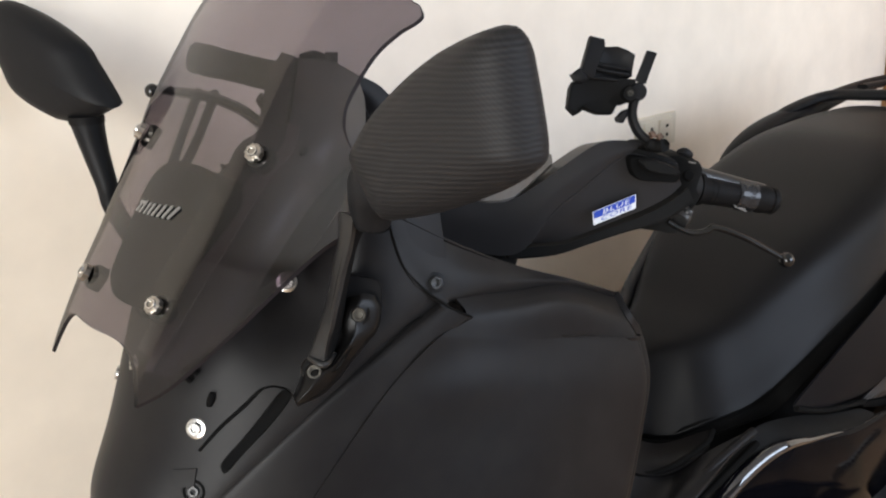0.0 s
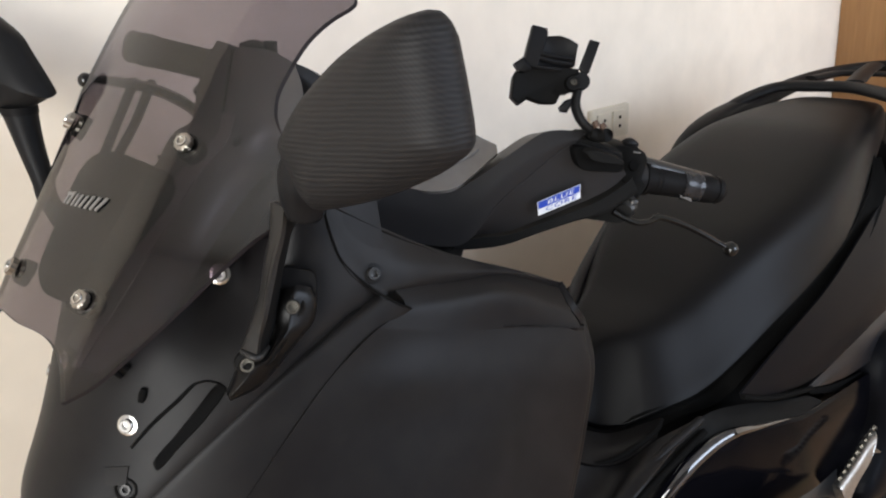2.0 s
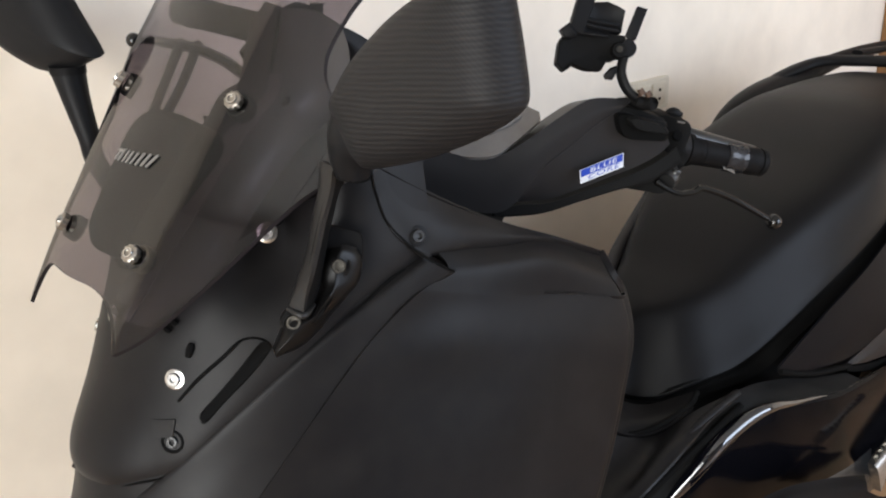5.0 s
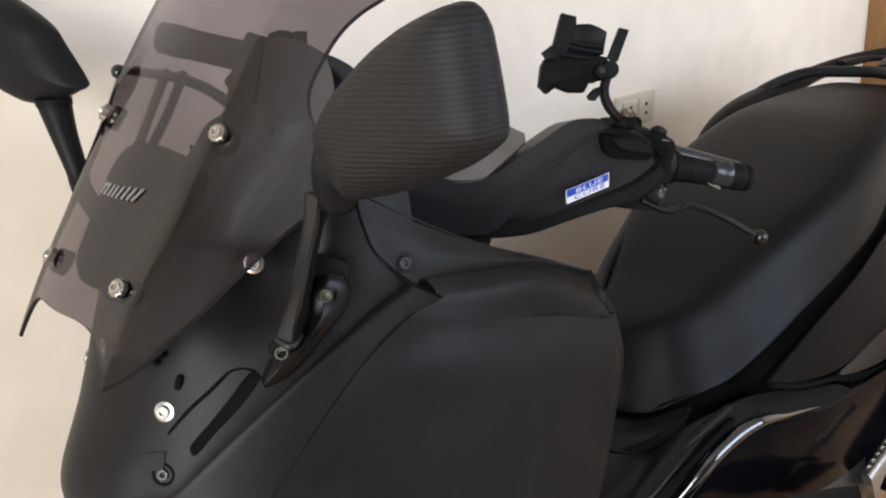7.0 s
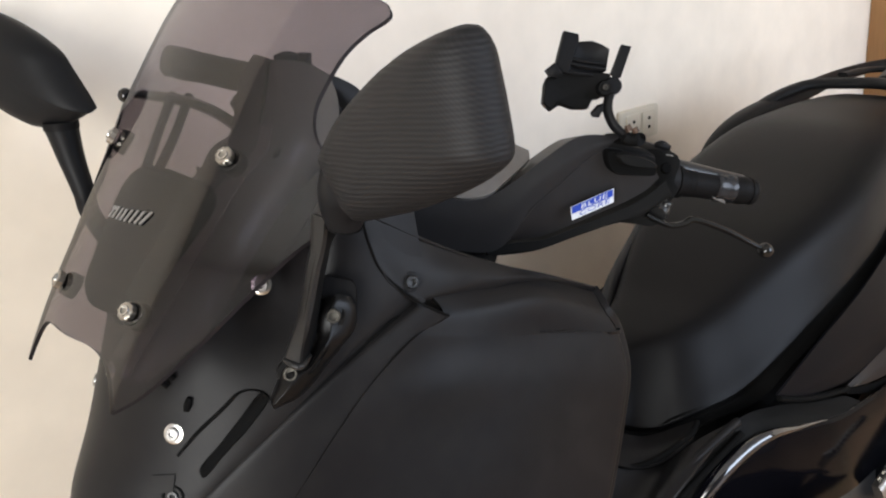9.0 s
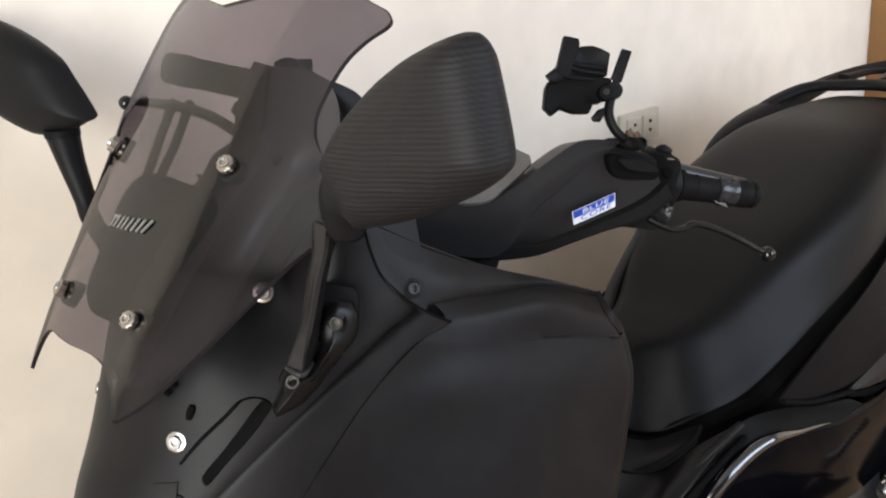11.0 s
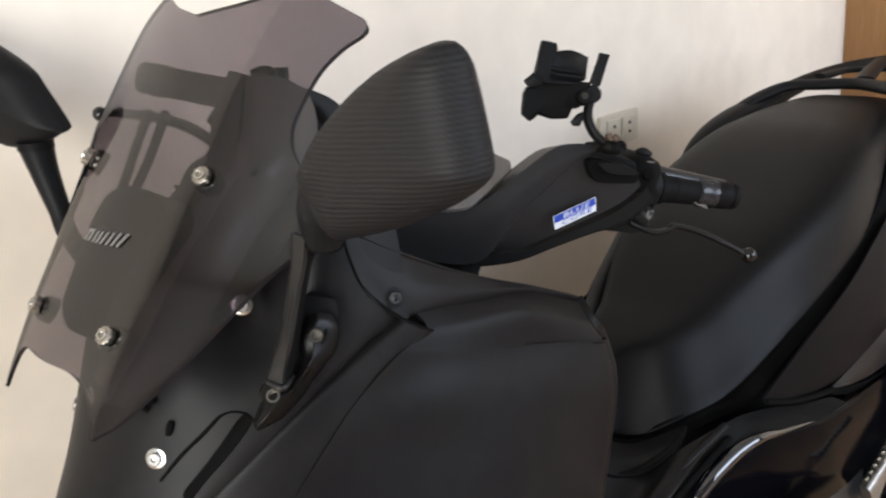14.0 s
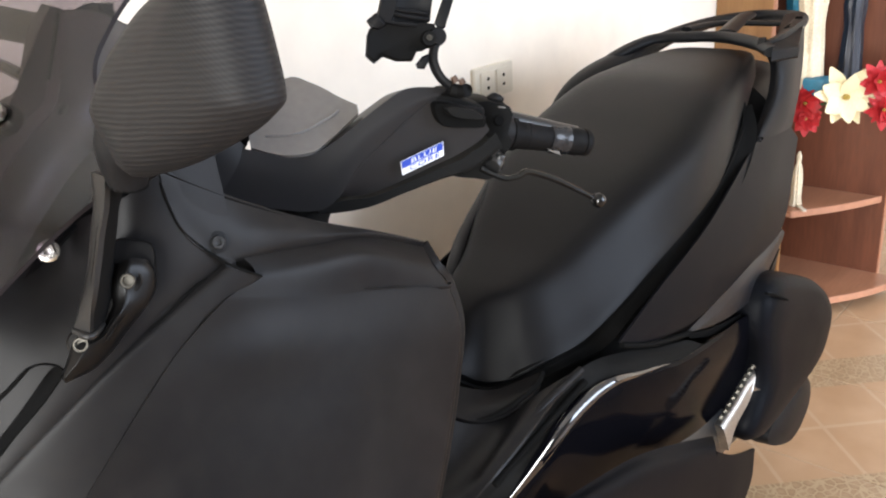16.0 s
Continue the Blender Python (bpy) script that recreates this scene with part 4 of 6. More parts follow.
part("collar_groove", tube([(0.336, 0.177, 1.040), (0.336, 0.1765, 1.0385)], 0.0132, 4, 18), M_HOLE, left)
ARM = [[(0.335, 0.137, 0.973), (0.326, 0.147, 0.977), (0.316, 0.148, 0.972)],
        [(0.343, 0.139, 0.963), (0.33, 0.151, 0.972), (0.315, 0.152, 0.962)],
        [(0.345, 0.141, 0.955), (0.336, 0.153, 0.955), (0.32, 0.153, 0.948)],
        [(0.345, 0.142, 0.947), (0.343, 0.155, 0.947), (0.33, 0.15, 0.937)],
        [(0.351, 0.143, 0.94), (0.352, 0.156, 0.941), (0.341, 0.149, 0.929)],
        [(0.361, 0.144, 0.932), (0.363, 0.157, 0.933), (0.353, 0.149, 0.92)],
        [(0.376, 0.141, 0.934), (0.372, 0.155, 0.928), (0.362, 0.148, 0.914)],
        [(0.383, 0.142, 0.924), (0.382, 0.153, 0.92), (0.373, 0.147, 0.909)],
        [(0.391, 0.142, 0.912), (0.392, 0.147, 0.91), (0.391, 0.145, 0.907)]]
STALK = [[(0.352, 0.163, 1.048), (0.35, 0.175, 1.046), (0.333, 0.166, 1.035)],
        [(0.353, 0.16, 1.027), (0.352, 0.171, 1.027), (0.334, 0.156, 1.02)],
        [(0.357, 0.156, 1.008), (0.357, 0.167, 1.008), (0.335, 0.149, 1.003)],
        [(0.362, 0.154, 0.987), (0.362, 0.164, 0.988), (0.339, 0.145, 0.984)],
        [(0.369, 0.151, 0.967), (0.368, 0.162, 0.967), (0.346, 0.144, 0.956)],
        [(0.376, 0.148, 0.949), (0.371, 0.159, 0.952), (0.356, 0.147, 0.941)],
        [(0.378, 0.146, 0.942), (0.373, 0.157, 0.938), (0.358, 0.149, 0.939)]]
BACKPAD = [(0.328, 0.129, 0.987), (0.316, 0.136, 0.985), (0.308, 0.143, 0.981), (0.309, 0.146, 0.969), (0.318, 0.151, 0.947), (0.336, 0.147, 0.935), (0.341, 0.136, 0.952), (0.335, 0.131, 0.971)]
BOLTS = [(0.335, 0.15, 0.963), (0.375, 0.146, 0.93)]
BACK = Vector((-0.42, -0.80, -0.34)) * 0.024
part("stem", shell([[Vector(r[0]) + BACK * 0.4 for r in STALK], [r[0] for r in STALK], [r[1] for r in STALK]], 12, 36, 0.004, (0.3, 0.0, 1.0)), M_STEM, left, "tapered black metal stem")
# shaded side of the stem, darkened by colour with M_DARK
part("stem_web", shell([[Vector(r[1]) - Vector((0.0015, 0.001, 0)) for r in STALK], [r[2] for r in STALK], [Vector(r[2]) + BACK * 0.5 for r in STALK]], 12, 36, 0.003, (0.36, 0.0, 1.0)), M_DARK, left, "black web of the stem, shade put into its colour")
part("stem_foot", tube([Vector(STALK[-1][0]), Vector(STALK[-1][1]), Vector(STALK[-1][2])], [0.0020, 0.0028, 0.0020], 10, 10), M_STEM, left)
part("bracket", shell([[Vector(r[0]) + BACK for r in ARM], [Vector(r[0]) for r in ARM], [Vector(r[0]).lerp(Vector(r[1]), 0.55) + Vector((0.001, 0.003, 0.001)) for r in ARM], [Vector(r[1]) for r in ARM], [Vector(r[2]) for r in ARM], [Vector(r[2]) + BACK for r in ARM]], 30, 48, 0.004, (0.2, 0, 0.9)), M_BRACKET, left, "pointed black mounting bracket with a raised ridge")
part("pad", ring_body(closed(BACKPAD, 40), ((1.0, -0.012), (1.0, 0.002), (0.94, 0.0035)), (0.5, 0.8, 0.3)), M_RUBBER, left)
for at in BOLTS:
    b = part("bolt", disc(Vector(at) + Vector((0.001, 0.002, 0.001)), (0.50, 0.80, 0.33), 0.0055, 0.0045, 16, 0, 0.0036), M_OLDSTEEL, left, "dull steel bracket bolt")
    part("bolt_seat", disc(Vector(at) - Vector((0.003, 0.0045, 0.001)), (0.50, 0.80, 0.33), 0.0098, 0.005, 18), M_BRACKET, b)
FAR = [(0.377, -0.372, 1.194), (0.359, -0.326, 1.176), (0.344, -0.287, 1.15), (0.338, -0.272, 1.127), (0.329, -0.249, 1.086), (0.331, -0.255, 1.08), (0.341, -0.279, 1.07), (0.355, -0.317, 1.065), (0.375, -0.366, 1.091), (0.381, -0.382, 1.123), (0.386, -0.395, 1.153), (0.385, -0.392, 1.18)]
floop = closed([(x + 0.003, y - 0.003, z - 0.002) for x, y, z in FAR], 48)
right = sp("mirror", mirror_body(floop, 0.03, (1, -0.1, 0.1)), M_PLASTIC, "plain black rear mirror on the wall side")
part("mirror_glass", ring_body(floop, ((0.70, -0.018), (0.70, -0.0155)), (1, -0.1, 0.1)), M_GLASS_MIRROR, right, "silvered mirror glass")
FSTEM = [(0.348, -0.298, 1.065), (0.346, -0.293, 1.033), (0.343, -0.284, 0.996), (0.34, -0.278, 0.965)]
part("stem", tube(FSTEM + [(0.325, -0.215, 0.90), (0.330, -0.145, 0.93)], [0.0175, 0.0140, 0.0115, 0.0105, 0.010, 0.009], 30, 14), M_PLASTIC, right, "thick black stem")
part("collar", tube([Vector(FSTEM[0]) + Vector((0, 0, 0.006)), Vector(FSTEM[0]) - Vector((0, 0, 0.002))], 0.0185, 4, 18), M_RUBBER, right)
part("bracket", flip(ring_body(closed(BACKPAD, 40), ((1.0, -0.012), (1.0, 0.0), (0.93, 0.0035), (0.7, 0.0045)), (0.6, 0.8, 0.05))), M_PLASTIC, right)

# ---- steering, turned to its left stop ----
BC, BD = Vector((-0.01, -0.04, 1.027)), Vector((-0.7894, 0.5396, -0.2928)).normalized()
BF = Vector((0.58, 0.80, 0.0))
BF = (BF - BD * BF.dot(BD)).normalized()
BU = BF.cross(BD)
BU = BU if BU.z > 0 else -BU


def bar(s, f=0.0, u=0.0):
    """A place on the handlebar: along it, ahead of it, above it."""
    return BC + BD * s + BF * f + BU * u


GRIP_AXIS = [(-0.197, 0.096, 0.944), (-0.278, 0.144, 0.921)]
GD = (Vector(GRIP_AXIS[1]) - Vector(GRIP_AXIS[0])).normalized()
GF = (BF - GD * BF.dot(GD)).normalized()
GU = GF.cross(GD) if GF.cross(GD).z > 0 else GD.cross(GF)


def near_bar(s, f=0.0, u=0.0):
    """The same on the near grip, which droops a little."""
    return Vector(GRIP_AXIS[0]) + GD * (s - 0.24) + GF * f + GU * u


def reflect(p, c=BC):
    p = Vector(p)
    return p - 2 * (p - c).dot(BD) * BD


HA = [[(0.153, -0.047, 1.001), (0.117, -0.019, 0.989), (0.084, 0.007, 0.976), (0.056, 0.029, 0.97), (0.029, 0.048, 0.984), (-0.002, 0.068, 1.007), (-0.027, 0.085, 1.024), (-0.044, 0.097, 1.026), (-0.064, 0.113, 1.022)],
        [(0.161, -0.051, 0.983), (0.127, -0.024, 0.97), (0.096, 0.001, 0.958), (0.06, 0.029, 0.947), (0.032, 0.049, 0.959), (0.006, 0.065, 0.984), (-0.019, 0.082, 1.002), (-0.04, 0.096, 1.014), (-0.058, 0.109, 1.017)],
        [(0.167, -0.052, 0.963), (0.133, -0.023, 0.942), (0.1, 0.005, 0.925), (0.061, 0.035, 0.914), (0.039, 0.049, 0.924), (0.015, 0.062, 0.956), (-0.012, 0.079, 0.98), (-0.036, 0.094, 1.001), (-0.052, 0.106, 1.011)]]
HB = [[(0.038, 0.049, 0.927), (0.015, 0.062, 0.956), (-0.012, 0.079, 0.98), (-0.036, 0.094, 1.001), (-0.052, 0.106, 1.011), (-0.067, 0.117, 1.007), (-0.093, 0.137, 0.998)],
        [(0.038, 0.049, 0.924), (0.013, 0.066, 0.939), (-0.015, 0.085, 0.956), (-0.04, 0.101, 0.972), (-0.058, 0.114, 0.975), (-0.076, 0.127, 0.98), (-0.094, 0.14, 0.985)],
        [(0.038, 0.049, 0.921), (0.01, 0.07, 0.922), (-0.019, 0.091, 0.932), (-0.045, 0.108, 0.942), (-0.067, 0.124, 0.951), (-0.086, 0.137, 0.962), (-0.098, 0.144, 0.973)]]
HC = [[(0.048, 0.024, 0.913), (0.027, 0.038, 0.919), (-0, 0.059, 0.92), (-0.03, 0.08, 0.93), (-0.056, 0.098, 0.939), (-0.079, 0.115, 0.949), (-0.098, 0.127, 0.96), (-0.11, 0.135, 0.971)],
        [(0.049, 0.024, 0.908), (0.034, 0.035, 0.906), (0.006, 0.056, 0.908), (-0.025, 0.078, 0.918), (-0.06, 0.102, 0.928), (-0.082, 0.119, 0.932), (-0.098, 0.13, 0.942), (-0.115, 0.141, 0.953)]]
CB = BC - BD * 0.03
sp("handlebar", tube([bar(-0.33), bar(-0.2), bar(-0.12, 0.0, -0.03), bar(0, 0, -0.045), bar(0.12, 0.0, -0.03), bar(0.2), bar(0.33)], 0.011, 40, 14), M_METAL)
for lab, ref in (("left", None), ("right", CB)):
    def cv(net, lift=(0, 0)):
        return [[reflect(q, ref) for q in r[len(r) // 3:]] if ref is not None else [Vector(q) for q in r] for r in net]
    hid = bar(0.1 if ref is None else -0.16, -0.05)
    mid = [[Vector(q) + BF * 0.003 for q in r] for r in HA[1:2]]
    over = [[Vector(q) - BF * 0.055 - BU * 0.014 for q in HA[0]]]
    ob = sp("handlebar_cover", shell(cv([HA[0]] + mid + [HA[2]]), 20, 40, 0.003, hid), M_COVER, "matte black handlebar cover")
    part("cover_top", shell(cv([[Vector(q) - BF * 0.001 for q in HA[0]]] + over), 10, 40, 0.003, hid), M_COVER, ob)
    part("cover_facet", shell(cv([HB[0], [Vector(q) - BF * 0.005 for q in HB[1]], [Vector(q) - BF * 0.010 for q in HB[2]]]), 14, 30, 0.003, hid), M_COVER, ob)
    part("cover_edge", tube(cv([HB[0][:6]])[0], 0.0010, 36, 10), M_COVER, ob)
    part("cover_lip", shell(cv([[Vector(q) + BF * 0.01 for q in HC[0]], [Vector(q) + BF * 0.006 for q in HC[1]], [Vector(q) - BF * 0.05 for q in HC[1]]]), 10, 30, 0.003, hid), M_DARK, ob)
    if ref is None:
        cover = ob
UNDER = [[(0.114, -0.073, 0.936), (0.081, -0.044, 0.918), (0.051, -0.014, 0.904)],
        [(0.117, -0.071, 0.926), (0.085, -0.042, 0.907), (0.057, -0.016, 0.896)]]
# black sheet added for the shade below the handlebar cover
sp("underside_shade", shell(UNDER, 8, 16, 0.004, (0.0, -0.1, 0.93)), M_HOLE, "deep black sheet for the shade under the handlebar cover")
DASHP = [[(0.074, -0.035, 1.002), (0.013, -0.045, 1.034), (-0.004, -0.02, 1.028), (-0.012, 0.009, 1.015), (-0.018, 0.029, 1.007)],
        [(0.083, -0.026, 0.994), (0.053, -0.008, 0.997), (0.034, 0.005, 0.998), (0.004, 0.016, 1.004), (-0.015, 0.033, 1.003)],
        [(0.093, -0.012, 0.982), (0.077, 0.015, 0.974), (0.054, 0.033, 0.974), (0.03, 0.036, 0.982), (-0.012, 0.036, 1)]]
sp("handlebar_top", shell([[Vector(q) - BF * 0.0 for q in r] for r in DASHP], 20, 24, 0.004, (0, 0, 0.9)), M_GREY, "grey textured handlebar top cover")
RIMP = [(0.001, 0.02, 1.004), (0.014, 0.019, 0.999), (0.049, 0.009, 0.989), (0.074, -0.011, 0.99)]
sp("handlebar_trim", tube([Vector(v) + Vector((0, 0, 0.0005)) for v in RIMP], 0.0020, 24, 8), M_GREY)
sp("meter", ring_body(closed([bar(s, f, -0.028) for s, f in ((-0.21, 0.02), (-0.18, 0.075), (-0.09, 0.085), (-0.045, 0.03), (-0.07, -0.02), (-0.15, -0.02))], 40), ((0.9, -0.05), (1.0, -0.02), (1.0, 0.02), (0.92, 0.033), (0.6, 0.038)), BU), M_DARK, "dark rounded meter housing")
sp("steering_stem", tube([(-0.02, -0.02, 0.99), (0.06, -0.01, 0.86), (0.30, 0, 0.42)], [0.03, 0.03, 0.026], 16, 14), M_DARK)

sp("mirror_boss_plug", tube([(0.186, -0.074, 1.11), (0.185, -0.073, 1.13)], 0.0065, 8, 12), M_PLASTIC)

# label on the left cover
sb = (Vector((-0.018, 0.088, 0.945)), Vector((-0.063, 0.107, 0.966)))
ex = (sb[1] - sb[0])
ex = ex.normalized()
STK = [Vector(q) for q in ((-0.0163, 0.0872, 0.9375), (-0.0520, 0.1137, 0.9560), (-0.0527, 0.1130, 0.9735), (-0.0160, 0.0857, 0.9545))]
out = (STK[1] - STK[0]).cross(STK[3] - STK[0]).normalized()
out = out if out.dot(BF) > 0 else -out
MIDK = sum(STK, Vector()) / 4
VK = (STK[3] - STK[0] + STK[2] - STK[1]).normalized()
STK = [q - VK * (q - MIDK).dot(VK) * 0.16 + out * 0.0045 for q in STK]


def quad(a, b, c, d, th=0.0006):
    bm = bmesh.new()
    lo, up = [bm.verts.new(q) for q in (a, b, c, d)], [bm.verts.new(q + out * th) for q in (a, b, c, d)]
    bm.faces.new(up), bm.faces.new(list(reversed(lo)))
    grid_faces(bm, [lo, up], True)
    return bm


def lerp4(u, v):
    return (STK[0] * (1 - u) + STK[1] * u) * (1 - v) + (STK[3] * (1 - u) + STK[2] * u) * v


stick = part("sticker", quad(*STK), M_WHITE, cover, "blue and silver foil sticker")
part("blue_field", quad(lerp4(0.02, 0.46), lerp4(0.98, 0.46), lerp4(0.98, 0.97), lerp4(0.02, 0.97), 0.0010), M_BLUE, stick)
sx = (lerp4(1, 0.5) - lerp4(0, 0.5))
sy = (lerp4(0.5, 1) - lerp4(0.5, 0))
for text, v, mt in (("BLUE", 0.70, M_WHITE), ("CORE", 0.25, M_BLUE)):
    fx = sx.normalized()
    fy = (sy - fx * sy.dot(fx)).normalized()
    m = Matrix((fx, fy, fx.cross(fy))).transposed().to_4x4()
    m.translation = lerp4(0.52, v) + out * 0.0012
    letters("lettering", text, 0.0086, m @ Matrix.Diagonal((1.45, 0.70, 1, 1)), mt, stick, 0.25, 0.0002, 1.12)

SWITCH = [(-0.046, 0.109, 1.01), (-0.058, 0.118, 1.009), (-0.073, 0.13, 1.002), (-0.087, 0.142, 0.993), (-0.086, 0.142, 0.981), (-0.071, 0.131, 0.982), (-0.055, 0.118, 0.985), (-0.047, 0.112, 0.993)]
BLOCK = [(-0.148, 0.083, 0.989), (-0.158, 0.095, 0.991), (-0.17, 0.114, 0.983), (-0.171, 0.119, 0.974), (-0.164, 0.117, 0.954), (-0.164, 0.122, 0.944), (-0.157, 0.117, 0.931), (-0.15, 0.11, 0.927), (-0.149, 0.103, 0.94), (-0.146, 0.096, 0.947), (-0.146, 0.088, 0.968)]
CAPK = [(-0.165, 0.088, 0.99), (-0.17, 0.094, 0.991), (-0.178, 0.098, 0.987)]
HORN = [(-0.152, 0.111, 0.97)]
MARKSW = [(-0.159, 0.107, 0.984), (-0.163, 0.114, 0.983)]
PERCH = [(-0.116, 0.064, 0.915), (-0.135, 0.081, 0.931), (-0.15, 0.096, 0.938), (-0.157, 0.111, 0.927), (-0.152, 0.11, 0.914), (-0.143, 0.103, 0.904), (-0.132, 0.087, 0.906), (-0.12, 0.072, 0.909)]
# switch gear, grips and levers on both ends
for sgn in (1, -1):
    gb = near_bar if sgn > 0 else bar
    housing = sp("switch_housing", tube([gb(sgn * 0.185), gb(sgn * 0.20), gb(sgn * 0.222), gb(sgn * 0.236)], [0.020, 0.024, 0.024, 0.020], 20, 22), M_PLASTIC, "black plastic switch housing")
    if sgn > 0:
        part("switch_block", ring_body(closed(BLOCK, 44), ((0.95, -0.05), (1.0, -0.03), (1.0, -0.006), (0.93, 0.0), (0.5, 0.002)), BF), M_DARK, housing, "black moulded switch block")
        part("switch_body", ring_body(closed([Vector(q) + BU * 0.007 - BF * 0.010 for q in SWITCH], 36), ((1.0, -0.02), (1.0, 0.0), (0.9, 0.002)), BF), M_DARK, housing)
        part("turn_switch", ring_body(closed(SWITCH, 36), ((1.0, -0.02), (1.0, 0.0), (0.9, 0.003)), BF), M_HOLE, housing, "black turn signal switch")
        part("switch_cap", ring_body(closed([(-0.05, 0.12, 1.006), (-0.057, 0.125, 1.008), (-0.075, 0.14, 1), (-0.083, 0.146, 0.993), (-0.079, 0.144, 0.99), (-0.056, 0.126, 0.996)], 28), ((1.0, -0.01), (1.0, 0.001), (0.85, 0.004)), BF), M_DARK, housing)
        part("lever_perch", ring_body(closed(PERCH, 36), ((0.95, -0.03), (1.0, -0.015), (1.0, 0.0), (0.9, 0.004)), BF), M_DARK, housing)
        part("knob", tube(CAPK, [0.004, 0.006, 0.004], 10, 10), M_PLASTIC, housing)
    part("horn_button", disc(HORN[0] if sgn > 0 else bar(-0.212, 0.022, 0.012), BF * 0.9 + BU * 0.4, 0.0062, 0.004, 14), M_HOLE, housing)
    part("top_cap", tube([gb(sgn * 0.195, 0, 0.026), gb(sgn * 0.215, 0, 0.030), gb(sgn * 0.23, 0, 0.024)], [0.005, 0.007, 0.005], 12, 10), M_PLASTIC, housing)
    if sgn > 0:
        part("switch_mark", tube(MARKSW, 0.0010, 6, 6), M_SILVERPRINT, housing)
    part("perch", tube([gb(sgn * 0.19, 0.024, -0.012), gb(sgn * 0.205, 0.042, -0.024), gb(sgn * 0.20, 0.052, -0.030)], [0.012, 0.012, 0.009], 14, 12), M_METAL, housing)
    part("pivot_bolt", disc(gb(sgn * 0.208, 0.05, -0.020), BU, 0.006, 0.005, 12), M_METAL, housing)
    e0 = 0.0 if sgn > 0 else 0.004
    grip = sp("grip", tube([gb(sgn * 0.236), gb(sgn * 0.25), gb(sgn * 0.30), gb(sgn * (0.325 - e0)), gb(sgn * (0.336 - e0))], [0.0168, 0.0165, 0.0158, 0.0170, 0.0150], 34, 24), M_RUBBER, "black rubber grip" + (" wrapped in clear tape" if sgn > 0 else ""))
    part("bar_end", tube([gb(sgn * (0.335 - e0)), gb(sgn * (0.341 - e0)), gb(sgn * (0.346 - e0))], [0.0165, 0.0160, 0.011], 8, 20), M_RUBBER, grip)
    part("grip_flange", tube([gb(sgn * 0.238), gb(sgn * 0.243)], 0.0195, 4, 24), M_RUBBER, grip)
    for k in range(2):
        part("grip_rib", tube([gb(sgn * (0.252 + k * 0.006)), gb(sgn * (0.2535 + k * 0.006))], 0.0169, 4, 24), M_RUBBER, grip)
    if sgn > 0:
        part("tape", tube([gb(0.288), gb(0.292), gb(0.302), gb(0.308), gb(0.313)], [0.0172, 0.0177, 0.0171, 0.0176, 0.0172], 16, 24), M_TAPE, grip, "torn clear plastic tape")
        part("tape_flap", shell([[gb(0.284, 0.013, -0.010), gb(0.292, 0.0135, -0.011), gb(0.300, 0.0135, -0.012)], [gb(0.288, 0.012, -0.013), gb(0.296, 0.0125, -0.0145), gb(0.304, 0.012, -0.0165)]], 6, 10, 0.0006, gb(0.3)), M_FLAP, grip)
    LV = [(-0.12, 0.109, 0.924), (-0.129, 0.119, 0.916), (-0.139, 0.129, 0.91), (-0.151, 0.138, 0.911), (-0.162, 0.144, 0.914), (-0.184, 0.166, 0.902), (-0.207, 0.193, 0.882), (-0.215, 0.202, 0.875)]
    if sgn < 0:
        LV = [(0.241, -0.116, 1.06), (0.25, -0.122, 1.071), (0.262, -0.13, 1.082), (0.279, -0.142, 1.092), (0.3, -0.156, 1.099), (0.317, -0.168, 1.103), (0.326, -0.174, 1.103)]
    rad = [0.006, 0.0055, 0.0050, 0.0048, 0.0058, 0.0060, 0.0050, 0.0048] if sgn > 0 else [0.0085, 0.009, 0.009, 0.0085, 0.008, 0.0065, 0.005]
    lever = sp("brake_lever", tube(LV, rad, 40, 12, 0.62), M_LEVER, "curved black brake lever with ball end")
    e, br = Vector(LV[-1]), 0.0088 if sgn > 0 else 0.0072
    part("ball_end", loft([[e + Vector((br * math.sin(t) * math.cos(a), br * math.sin(t) * math.sin(a), br * math.cos(t))) for a in [k / 14 * math.tau for k in range(14)]] for t in [0.02 + i / 9 * 3.1 for i in range(10)]]), M_LEVER, lever)

# ---- seat ----
EDGE_SEAT = [(-0.153, 0.026, 0.625), (-0.176, 0.05, 0.611), (-0.192, 0.075, 0.615), (-0.208, 0.098, 0.628), (-0.24, 0.118, 0.64), (-0.285, 0.136, 0.648), (-0.345, 0.152, 0.674), (-0.451, 0.168, 0.719), (-0.626, 0.166, 0.769), (-0.757, 0.15, 0.828), (-0.82, 0.128, 0.862)]
EDGE_COVER = [(-0.145, 0.034, 0.627), (-0.163, 0.06, 0.614), (-0.18, 0.085, 0.613), (-0.221, 0.108, 0.611), (-0.269, 0.13, 0.619), (-0.326, 0.15, 0.626), (-0.38, 0.165, 0.66), (-0.493, 0.178, 0.703), (-0.697, 0.172, 0.747), (-0.800, 0.158, 0.812), (-0.835, 0.133, 0.858)]
STRIP = [EDGE_SEAT, EDGE_COVER]


